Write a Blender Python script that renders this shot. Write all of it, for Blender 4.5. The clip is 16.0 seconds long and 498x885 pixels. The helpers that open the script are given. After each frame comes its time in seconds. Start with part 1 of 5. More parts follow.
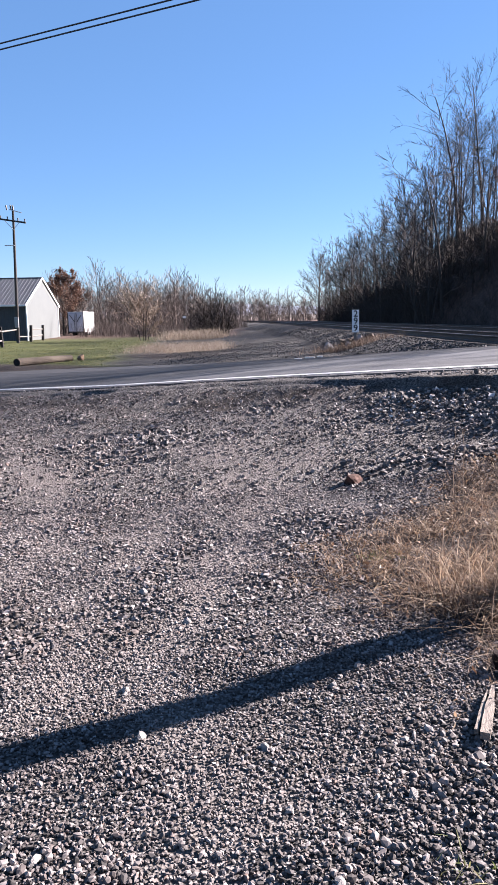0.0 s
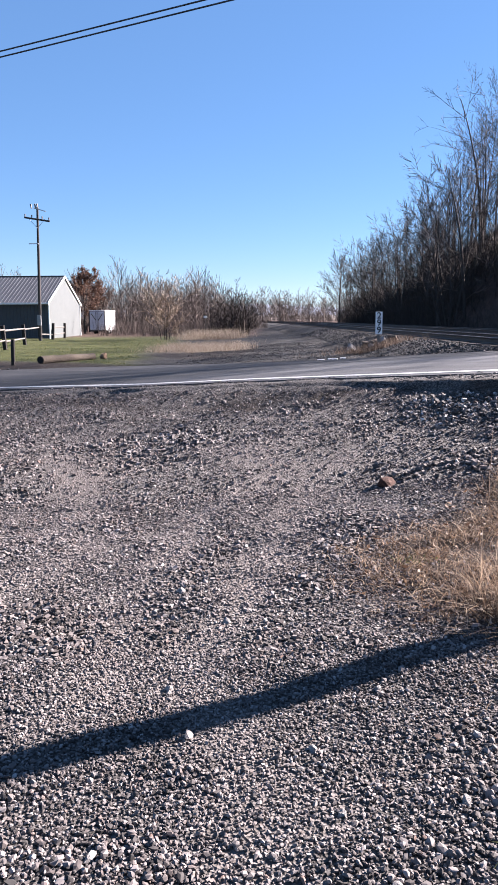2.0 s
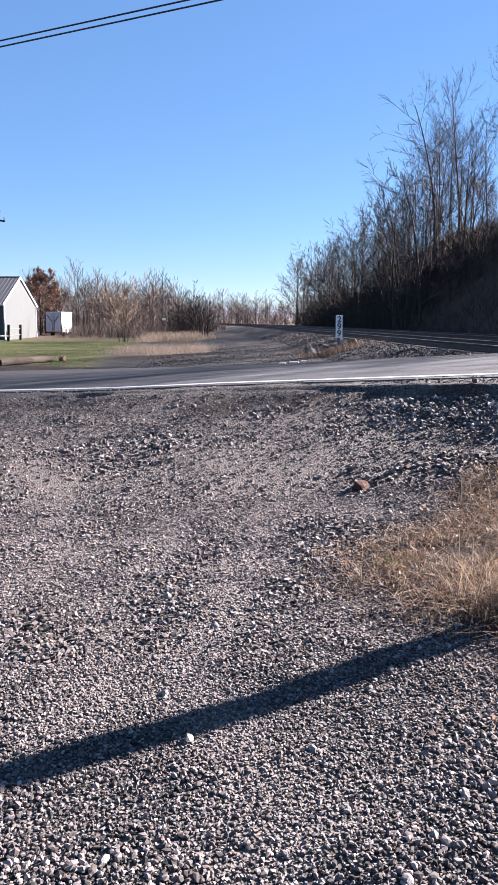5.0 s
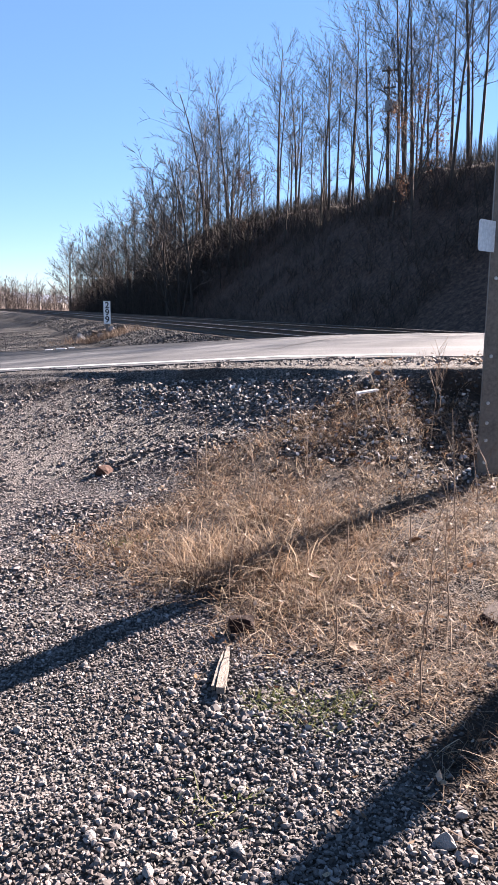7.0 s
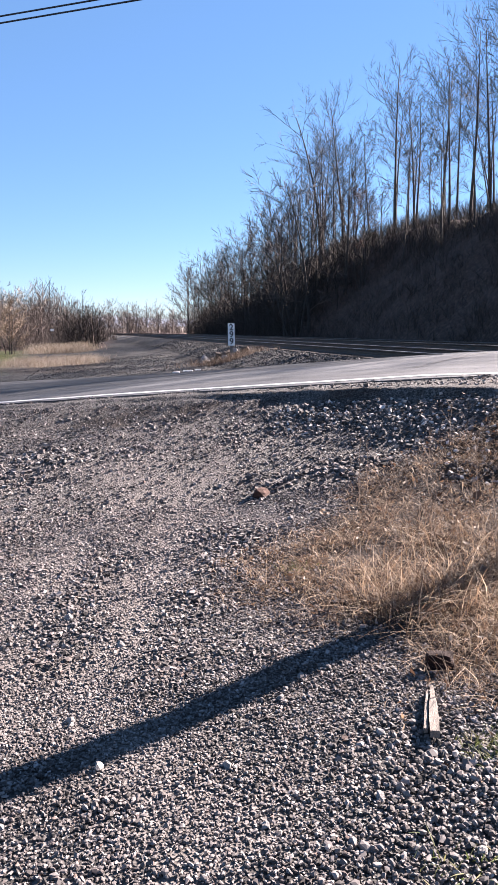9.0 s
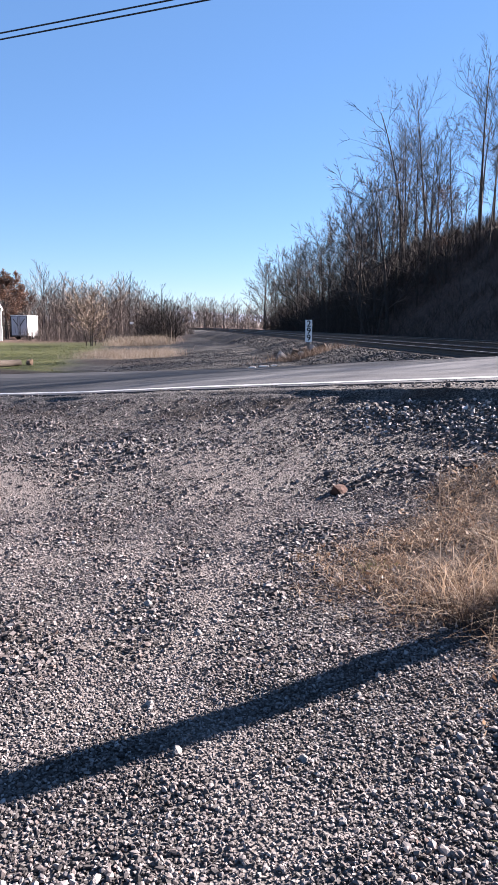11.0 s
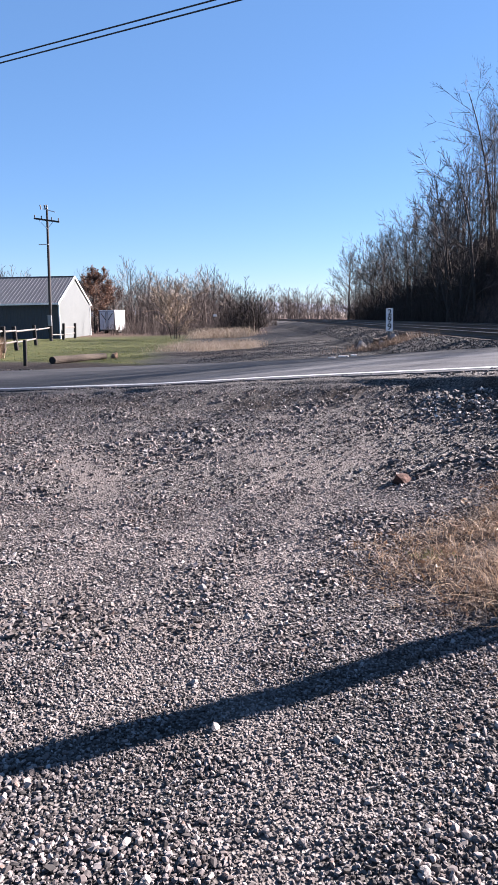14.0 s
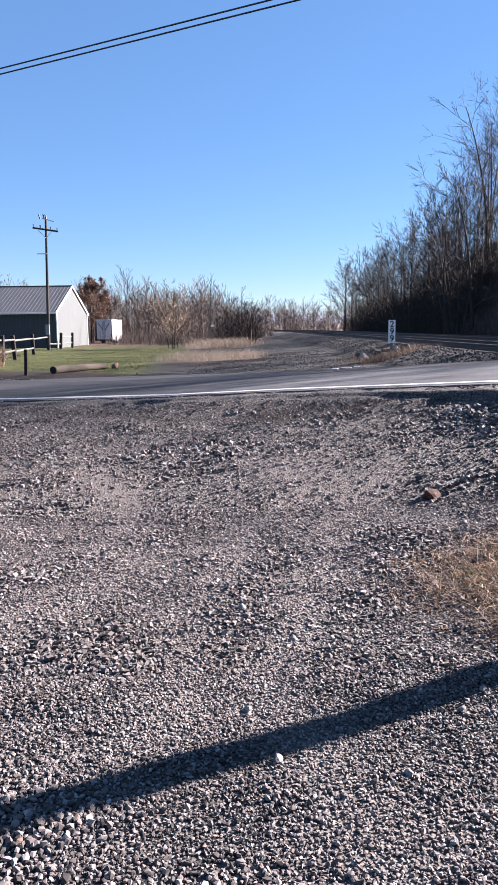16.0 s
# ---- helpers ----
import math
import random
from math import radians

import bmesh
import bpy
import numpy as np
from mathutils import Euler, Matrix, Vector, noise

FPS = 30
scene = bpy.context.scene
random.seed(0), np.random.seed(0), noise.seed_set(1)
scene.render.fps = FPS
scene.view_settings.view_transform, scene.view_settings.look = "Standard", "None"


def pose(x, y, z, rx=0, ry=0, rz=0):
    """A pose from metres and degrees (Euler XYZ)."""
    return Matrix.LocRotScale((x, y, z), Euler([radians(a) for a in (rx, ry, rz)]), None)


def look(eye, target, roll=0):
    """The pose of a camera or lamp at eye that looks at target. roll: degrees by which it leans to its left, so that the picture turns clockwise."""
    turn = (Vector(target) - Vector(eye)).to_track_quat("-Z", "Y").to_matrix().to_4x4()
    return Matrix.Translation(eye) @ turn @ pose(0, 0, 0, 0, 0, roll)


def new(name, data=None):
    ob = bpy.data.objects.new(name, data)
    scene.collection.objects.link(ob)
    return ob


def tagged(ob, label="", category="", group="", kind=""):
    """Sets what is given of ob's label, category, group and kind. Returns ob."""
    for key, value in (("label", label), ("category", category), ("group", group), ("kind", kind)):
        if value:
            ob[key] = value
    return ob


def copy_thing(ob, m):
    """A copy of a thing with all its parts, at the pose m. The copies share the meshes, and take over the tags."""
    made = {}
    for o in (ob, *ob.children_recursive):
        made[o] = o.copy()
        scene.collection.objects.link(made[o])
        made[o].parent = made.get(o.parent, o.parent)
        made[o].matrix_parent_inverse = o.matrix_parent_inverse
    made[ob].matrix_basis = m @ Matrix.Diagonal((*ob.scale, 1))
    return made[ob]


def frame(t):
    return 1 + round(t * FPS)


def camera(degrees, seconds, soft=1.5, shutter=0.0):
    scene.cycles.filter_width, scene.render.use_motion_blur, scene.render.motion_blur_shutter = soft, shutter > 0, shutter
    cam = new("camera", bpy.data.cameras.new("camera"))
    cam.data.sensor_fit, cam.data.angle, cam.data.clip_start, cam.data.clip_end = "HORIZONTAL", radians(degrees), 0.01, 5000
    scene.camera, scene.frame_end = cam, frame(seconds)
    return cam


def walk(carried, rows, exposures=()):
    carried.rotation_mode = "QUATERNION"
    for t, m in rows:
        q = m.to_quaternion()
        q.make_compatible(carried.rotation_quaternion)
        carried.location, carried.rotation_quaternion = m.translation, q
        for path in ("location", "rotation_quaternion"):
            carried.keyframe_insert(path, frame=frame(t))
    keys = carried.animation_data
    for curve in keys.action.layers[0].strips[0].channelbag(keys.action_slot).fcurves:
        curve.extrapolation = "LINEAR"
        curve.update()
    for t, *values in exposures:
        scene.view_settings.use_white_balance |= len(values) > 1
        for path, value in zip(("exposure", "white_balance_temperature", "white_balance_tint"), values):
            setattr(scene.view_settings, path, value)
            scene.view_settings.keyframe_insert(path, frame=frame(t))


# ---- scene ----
cam = camera(36.7, 16.0, 1.0)
METRES, EYE, TILT, LEAN, TURN = 1.85, 1.55, -9.4, 1.0, 0.0
ROWS = [
    (0.0, 0.0, 0.0, 0.0, 0.0, 0.0, -0.0),
    (0.5, -0.0002, -0.001, -0.0015, 0.48, 0.06, -0.11),
    (1.0, -0.0056, -0.0037, -0.0011, 0.85, 0.1, -0.33),
    (1.5, -0.0198, -0.0075, -0.0022, 1.13, 0.09, -0.63),
    (2.0, -0.0678, -0.0007, 0.0009, 1.33, 0.02, -0.9),
    (2.5, -0.1368, -0.0024, 0.0025, 1.42, -0.1, -1.07),
    (3.0, -0.172, -0.0191, 0.0007, 1.31, -0.26, -1.08),
    (5.5, -0.131, -0.0393, 0.0127, -4.84, 0.45, -0.45),
    (6.0, -0.0538, -0.0672, 0.0119, -9.38, 0.62, -0.14),
    (6.5, 0.0063, -0.1011, 0.0032, -15.44, -0.18, 0.47),
    (7.0, 0.0145, -0.1214, 0.0003, -18.39, -0.93, 1.56),
    (7.5, -0.0063, -0.1231, 0.0037, -17.28, -0.81, 2.55),
    (8.0, -0.0561, -0.0805, 0.0085, -14.42, -0.3, 2.71),
    (8.5, -0.1187, -0.0234, 0.0145, -11.85, 0.32, 2.28),
    (9.0, -0.1601, -0.0063, 0.0169, -9.82, 0.8, 1.6),
    (9.5, -0.1899, 0.0023, 0.0154, -8.33, 1.03, 0.82),
    (10.0, -0.215, 0.0036, 0.0129, -7.04, 1.04, 0.12),
    (12.5, -0.1186, -0.0283, 0.0046, -0.44, -0.11, -0.21),
    (13.0, -0.1, -0.0359, 0.0011, 0.69, -0.11, -0.14),
    (13.5, -0.09, -0.0385, 0.0012, 1.54, -0.12, -0.15),
    (14.0, -0.0931, -0.0362, 0.0017, 2.1, -0.14, -0.39),
    (14.5, -0.1116, -0.0285, 0.0014, 2.41, -0.08, -0.74),
    (15.0, -0.1497, -0.011, 0.0077, 2.4, 0.1, -0.99),
    (15.5, -0.2002, 0.0091, 0.0153, 2.1, 0.36, -0.96),
    (16.0, -0.2368, 0.0172, 0.0166, 1.64, 0.64, -0.69),
]
walk(cam, [(t, pose(0, 0, EYE, TILT, LEAN, TURN) @ pose(METRES * x, METRES * y, METRES * z, 90 + pitch, roll, yaw)) for t, x, y, z, yaw, pitch, roll in ROWS],
     [(0.0, 2.76, 6500, 21), (3.2, 2.76, 6500, 21), (5.5, 2.80, 6600, 21), (6.0, 2.74, 6800, 21), (6.5, 3.00, 7000, 21), (7.5, 3.02, 7000, 21), (9.0, 2.93, 6800, 21), (10.2, 2.84, 6650, 21), (12.3, 2.76, 6500, 21), (16.0, 2.76, 6500, 21)])

# ---------------- light ----------------
SUN_TURN, SUN_RISE = 62.7, 27.0            # degrees right of the first view, degrees above the horizon
world = bpy.data.worlds.new("sky")
scene.world = world
world.use_nodes = True
wn = world.node_tree.nodes
sky = wn.new("ShaderNodeTexSky")
sky.sky_type = "NISHITA"
sky.sun_disc = False
sky.sun_elevation, sky.sun_rotation = radians(SUN_RISE), radians(SUN_TURN)
sky.altitude, sky.air_density, sky.dust_density, sky.ozone_density = 1200.0, 1.0, 0.0, 4.5
deep = wn.new("ShaderNodeHueSaturation")
deep.inputs["Saturation"].default_value = 1.12
world.node_tree.links.new(sky.outputs[0], deep.inputs["Color"])
haze = wn.new("ShaderNodeMix")               # thin bright haze all over the dome
haze.data_type = "RGBA"
haze.inputs[0].default_value = 0.33
haze.inputs[7].default_value = (1.65, 3.45, 6.1, 1)
world.node_tree.links.new(deep.outputs[0], haze.inputs[6])
world.node_tree.links.new(haze.outputs[2], wn["Background"].inputs[0])
wn["Background"].inputs[1].default_value = 0.0258
sun_dir = Vector((math.sin(radians(SUN_TURN)) * math.cos(radians(SUN_RISE)),
                  math.cos(radians(SUN_TURN)) * math.cos(radians(SUN_RISE)), math.sin(radians(SUN_RISE))))
sun = new("sun", bpy.data.lights.new("sun", "SUN"))
sun.data.energy, sun.data.angle, sun.data.color = 5.0, radians(0.5), (1.0, 0.942, 0.88)
sun.matrix_world = look(tuple(sun_dir * 50), (0, 0, 0))

# ---------------- materials ----------------
def nodes_of(name):
    m = bpy.data.materials.new(name)
    m.use_nodes = True
    t = m.node_tree
    return m, t, t.nodes["Principled BSDF"]


def noise_node(t, scale, detail=4.0, rough=0.6, vec=None):
    n = t.nodes.new("ShaderNodeTexNoise")
    n.inputs["Scale"].default_value, n.inputs["Detail"].default_value, n.inputs["Roughness"].default_value = scale, detail, rough
    if vec is not None:
        t.links.new(vec, n.inputs["Vector"])
    return n.outputs["Fac"]


def ramp(t, fac, stops):
    r = t.nodes.new("ShaderNodeValToRGB")
    e = r.color_ramp.elements
    while len(e) < len(stops):
        e.new(0.5)
    for k, (p, c) in enumerate(stops):
        e[k].position, e[k].color = p, (*c, 1)
    t.links.new(fac, r.inputs[0])
    return r.outputs[0]


def mix(t, fac, a, b, kind="MIX"):
    n = t.nodes.new("ShaderNodeMix")
    n.data_type, n.blend_type = "RGBA", kind
    for s, v in ((0, fac), (6, a), (7, b)):
        if isinstance(v, (int, float)):
            n.inputs[s].default_value = v
        elif isinstance(v, tuple):
            n.inputs[s].default_value = (*v, 1)
        else:
            t.links.new(v, n.inputs[s])
    return n.outputs[2]


def world_vec(t, scale=(1, 1, 1)):
    g = t.nodes.new("ShaderNodeNewGeometry")
    m = t.nodes.new("ShaderNodeMapping")
    m.inputs["Scale"].default_value = scale
    t.links.new(g.outputs["Position"], m.inputs["Vector"])
    return m.outputs[0]


def object_vec(t, scale=(1, 1, 1)):
    g = t.nodes.new("ShaderNodeTexCoord")
    m = t.nodes.new("ShaderNodeMapping")
    m.inputs["Scale"].default_value = scale
    t.links.new(g.outputs["Object"], m.inputs["Vector"])
    return m.outputs[0]


def bump(t, b, height, strength, dist):
    n = t.nodes.new("ShaderNodeBump")
    n.inputs["Strength"].default_value, n.inputs["Distance"].default_value = strength, dist
    t.links.new(height, n.inputs["Height"])
    t.links.new(n.outputs[0], b.inputs["Normal"])


def simple(name, c1, c2, scale=6.0, rough=0.8, metal=0.0, bump_s=0.3, bump_d=0.01, stretch=(1, 1, 1), spread=(0.3, 0.7), by="object"):
    """A two-tone worn surface: broad stains and fine grain."""
    m, t, b = nodes_of(name)
    v = object_vec(t, stretch) if by == "object" else world_vec(t, stretch)
    broad = noise_node(t, scale, 5.0, 0.65, v)
    fine = noise_node(t, scale * 9, 3.0, 0.6, v)
    col = ramp(t, broad, [(spread[0], c1), (spread[1], c2)])
    col = mix(t, 0.35, col, ramp(t, fine, [(0.3, tuple(k * 0.55 for k in c1)), (0.7, tuple(min(1, k * 1.25) for k in c2))]))
    t.links.new(col, b.inputs["Base Color"])
    b.inputs["Roughness"].default_value, b.inputs["Metallic"].default_value = rough, metal
    b.inputs["Specular IOR Level"].default_value = 0.18 if rough > 0.75 else 0.4
    if bump_s:
        bump(t, b, fine, bump_s, bump_d)
    return m


def island(name, stops, rough=0.85, bump_scale=60.0, thin=0.0, dirt=False):
    """Loose pieces joined in one mesh: a shade for each piece."""
    m, t, b = nodes_of(name)
    g = t.nodes.new("ShaderNodeNewGeometry")
    col = ramp(t, g.outputs["Random Per Island"], stops)
    f = noise_node(t, bump_scale, 3.0, 0.6, world_vec(t))
    col = mix(t, 0.5, col, mix(t, f, (0.25, 0.25, 0.25), (1, 1, 1)), "MULTIPLY")
    if dirt:                                   # brown dust lies on the packed stretches
        dust = t.nodes.new("ShaderNodeAttribute")
        dust.attribute_name = "dust"
        broad = noise_node(t, 1.3, 4.0, 0.65, world_vec(t))
        col = mix(t, 1.0, col, ramp(t, broad, [(0.36, (0.84, 0.80, 0.775)), (0.5, (0.95, 0.93, 0.915)), (0.62, (1, 1, 1))]), "MULTIPLY")
        half = t.nodes.new("ShaderNodeMath")
        half.operation = "MULTIPLY"
        half.inputs[1].default_value = 0.45
        t.links.new(dust.outputs["Fac"], half.inputs[0])
        col = mix(t, half.outputs[0], col, (0.205, 0.183, 0.175))
    t.links.new(col, b.inputs["Base Color"])
    b.inputs["Roughness"].default_value = rough
    b.inputs["Specular IOR Level"].default_value = 0.3
    if thin:                                   # light passes through blades and leaves
        tl = t.nodes.new("ShaderNodeBsdfTranslucent")
        t.links.new(col, tl.inputs["Color"])
        ms = t.nodes.new("ShaderNodeMixShader")
        ms.inputs[0].default_value = thin
        t.links.new(b.outputs[0], ms.inputs[1])
        t.links.new(tl.outputs[0], ms.inputs[2])
        t.links.new(ms.outputs[0], t.nodes["Material Output"].inputs[0])
    return m


M_STONE = island("crushed_limestone", [(0.0, (0.0195, 0.0179, 0.0177)), (0.25, (0.0660, 0.0593, 0.0580)), (0.45, (0.1124, 0.0930, 0.0884)), (0.6, (0.1424, 0.1293, 0.1273)), (0.88, (0.2136, 0.1944, 0.1910)), (0.95, (0.3374, 0.3110, 0.3041)), (1.0, (0.1500, 0.0965, 0.0763))], 0.8, 90, dirt=True)
# lighter than the lot's stone, raised to offset shade under the road edge
M_RUBBLE = island("lifted_bank_rubble", [(0.0, (0.0357, 0.0335, 0.0333)), (0.5, (0.1214, 0.1116, 0.1081)), (0.8, (0.2856, 0.2649, 0.2564)), (1.0, (0.5998, 0.5578, 0.5405))], 0.85, 60)
# dark ballast, deepened further so the hill's shade is in the colour
M_BALLAST = island("shade_toned_ballast", [(0.0, (0.016, 0.016, 0.017)), (0.6, (0.042, 0.041, 0.042)), (1.0, (0.125, 0.12, 0.118))], 0.85, 40)
M_DRYGRASS = island("dry_grass", [(0.0, (0.026, 0.015, 0.011)), (0.4, (0.14, 0.085, 0.053)), (0.75, (0.32, 0.218, 0.143)), (1.0, (0.54, 0.435, 0.325))], 0.7, 20, 0.4)
M_REED = island("pale_reeds", [(0.0, (0.15, 0.108, 0.078)), (0.5, (0.31, 0.243, 0.18)), (1.0, (0.50, 0.42, 0.335))], 0.7, 20, 0.4)
M_WEED = island("dead_weed_stalk", [(0.0, (0.05, 0.03, 0.022)), (0.5, (0.13, 0.085, 0.06)), (1.0, (0.40, 0.31, 0.235))], 0.8, 20, 0.25)
M_LAWNBLADE = island("lawn_blade", [(0.0, (0.0588, 0.084, 0.0252)), (0.6, (0.1092, 0.126, 0.042)), (1.0, (0.2016, 0.1764, 0.084))], 0.7, 20, 0.4)
M_LEAF = island("fallen_leaf", [(0.0, (0.084, 0.042, 0.0252)), (0.6, (0.1848, 0.1176, 0.0756)), (1.0, (0.4032, 0.3444, 0.2856))], 0.7, 20, 0.35)
M_BARK = simple("grey_brown_bark", (0.0336, 0.0277, 0.0244), (0.084, 0.0706, 0.0613), 3.0, 0.9, 0, 0.5, 0.02, (1, 1, 0.25))
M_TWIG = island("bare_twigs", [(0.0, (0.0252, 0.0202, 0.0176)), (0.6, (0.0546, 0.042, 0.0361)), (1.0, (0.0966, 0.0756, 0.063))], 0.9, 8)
# lighter copy of the bare twigs, with sunlight put into the colour
M_TWIGLIT = island("sunlit_brush", [(0.0, (0.063, 0.0487, 0.0437)), (0.6, (0.126, 0.0966, 0.084)), (1.0, (0.2058, 0.1638, 0.1386))], 0.9, 8)
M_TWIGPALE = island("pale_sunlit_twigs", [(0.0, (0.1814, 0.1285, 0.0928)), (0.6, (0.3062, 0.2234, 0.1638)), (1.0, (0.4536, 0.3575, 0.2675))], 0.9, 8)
M_RUSTLEAF = island("russet_oak_leaves", [(0.0, (0.0588, 0.0302, 0.021)), (0.7, (0.1218, 0.0655, 0.0445)), (1.0, (0.1848, 0.1218, 0.0882))], 0.8, 8, 0.35)
M_STEEL = simple("weathered_post_steel", (0.1008, 0.0823, 0.0672), (0.1848, 0.1554, 0.1302), 4.0, 0.6, 0.35, 0.2, 0.004)
M_GALV = simple("galvanised_bolt", (0.294, 0.294, 0.3024), (0.504, 0.504, 0.504), 30, 0.45, 0.8, 0.1, 0.001)
M_RAIL = simple("rail_steel", (0.0588, 0.042, 0.0336), (0.1092, 0.0756, 0.0588), 3.0, 0.7, 0.4)
M_RAILTOP = simple("polished_rail_head", (0.20, 0.20, 0.205), (0.32, 0.32, 0.325), 5.0, 0.4, 0.9, 0.05)
M_TIE = simple("creosoted_tie", (0.0294, 0.0235, 0.0202), (0.084, 0.0672, 0.0546), 5.0, 0.9, 0, 0.5, 0.01, (6, 1, 1))
M_WHITE = simple("white_sign_paint", (0.588, 0.588, 0.588), (0.84, 0.84, 0.83), 4.0, 0.5, 0, 0.05)
M_BLACK = simple("black_numeral_paint", (0.0101, 0.0101, 0.0109), (0.0252, 0.0252, 0.0252), 8.0, 0.5, 0, 0.05)
M_POLE = simple("weathered_pole_wood", (0.0252, 0.0235, 0.0227), (0.063, 0.058, 0.0554), 2.0, 0.9, 0, 0.4, 0.01, (8, 8, 0.5))
M_WOOD = simple("grey_split_wood", (0.0756, 0.063, 0.0546), (0.2688, 0.231, 0.2016), 5.0, 0.85, 0, 0.8, 0.006, (1.2, 16, 16))
M_LOG = simple("peeled_log", (0.0185, 0.0151, 0.0126), (0.0966, 0.0773, 0.0613), 3.0, 0.9, 0, 0.5, 0.01, (1, 6, 6))
M_FENCE = simple("dark_fence_timber", (0.0118, 0.0109, 0.0109), (0.0302, 0.0269, 0.0252), 4.0, 0.85, 0, 0.4, 0.008, (6, 6, 0.6))
M_FRAIL = simple("pale_fence_rail", (0.084, 0.0773, 0.0714), (0.1764, 0.1638, 0.1512), 4.0, 0.85, 0, 0.4, 0.008, (0.6, 6, 6))
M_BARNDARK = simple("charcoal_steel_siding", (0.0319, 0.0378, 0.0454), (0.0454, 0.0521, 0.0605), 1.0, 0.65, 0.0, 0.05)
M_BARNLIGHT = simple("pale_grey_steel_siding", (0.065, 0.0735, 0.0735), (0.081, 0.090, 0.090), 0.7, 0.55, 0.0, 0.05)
M_ROOF = simple("slate_blue_steel_roof", (0.0286, 0.0328, 0.0403), (0.0437, 0.0487, 0.058), 0.8, 0.6, 0.0, 0.05)
M_TRIM = simple("white_steel_trim", (0.588, 0.588, 0.588), (0.8, 0.8, 0.8), 2.0, 0.5, 0, 0.02)
M_TRAILER = simple("white_trailer_panel", (0.252, 0.252, 0.252), (0.3108, 0.3108, 0.3066), 1.2, 0.5, 0, 0.03)
# rear doors face away from the sun; their colour is brightened to make up
M_TRAILDOOR = simple("grimy_door_lifted_in_shade", (0.48, 0.49, 0.50), (0.66, 0.67, 0.67), 2.2, 0.55, 0, 0.05)
M_RUBBER = simple("tyre_rubber", (0.0101, 0.0101, 0.0101), (0.0252, 0.0252, 0.0252), 6, 0.85)
M_BRICK = simple("red_brick", (0.0294, 0.0176, 0.0151), (0.0756, 0.0386, 0.0302), 22.0, 0.9, 0, 0.6, 0.006)
# dark red brick, made nearly black to carry shade on its near face
M_SHADEBRICK = simple("shade_toned_red_block", (0.008, 0.0045, 0.004), (0.022, 0.010, 0.0085), 14.0, 0.9, 0, 0.6, 0.006)
M_BIGSTONE = simple("pale_limestone", (0.1245, 0.1162, 0.1121), (0.2621, 0.2458, 0.2363), 30.0, 0.85, 0, 0.6, 0.006)
M_WIRE = simple("black_cable", (0.0101, 0.0101, 0.0109), (0.021, 0.021, 0.021), 3, 0.6, 0, 0)
M_TRANSF = simple("grey_transformer_tank", (0.168, 0.1764, 0.1848), (0.252, 0.2604, 0.2688), 3, 0.5, 0.2, 0.05)
M_INSUL = simple("porcelain_insulator", (0.084, 0.0588, 0.0504), (0.168, 0.1344, 0.1176), 9, 0.3, 0, 0)
M_PUDDLE = simple("pale_washed_silt", (0.462, 0.4536, 0.4452), (0.6048, 0.5964, 0.588), 4, 0.5, 0, 0.1, by="world")
M_STUMP = simple("fresh_cut_stump", (0.1344, 0.084, 0.0546), (0.2352, 0.1596, 0.1092), 5, 0.85)


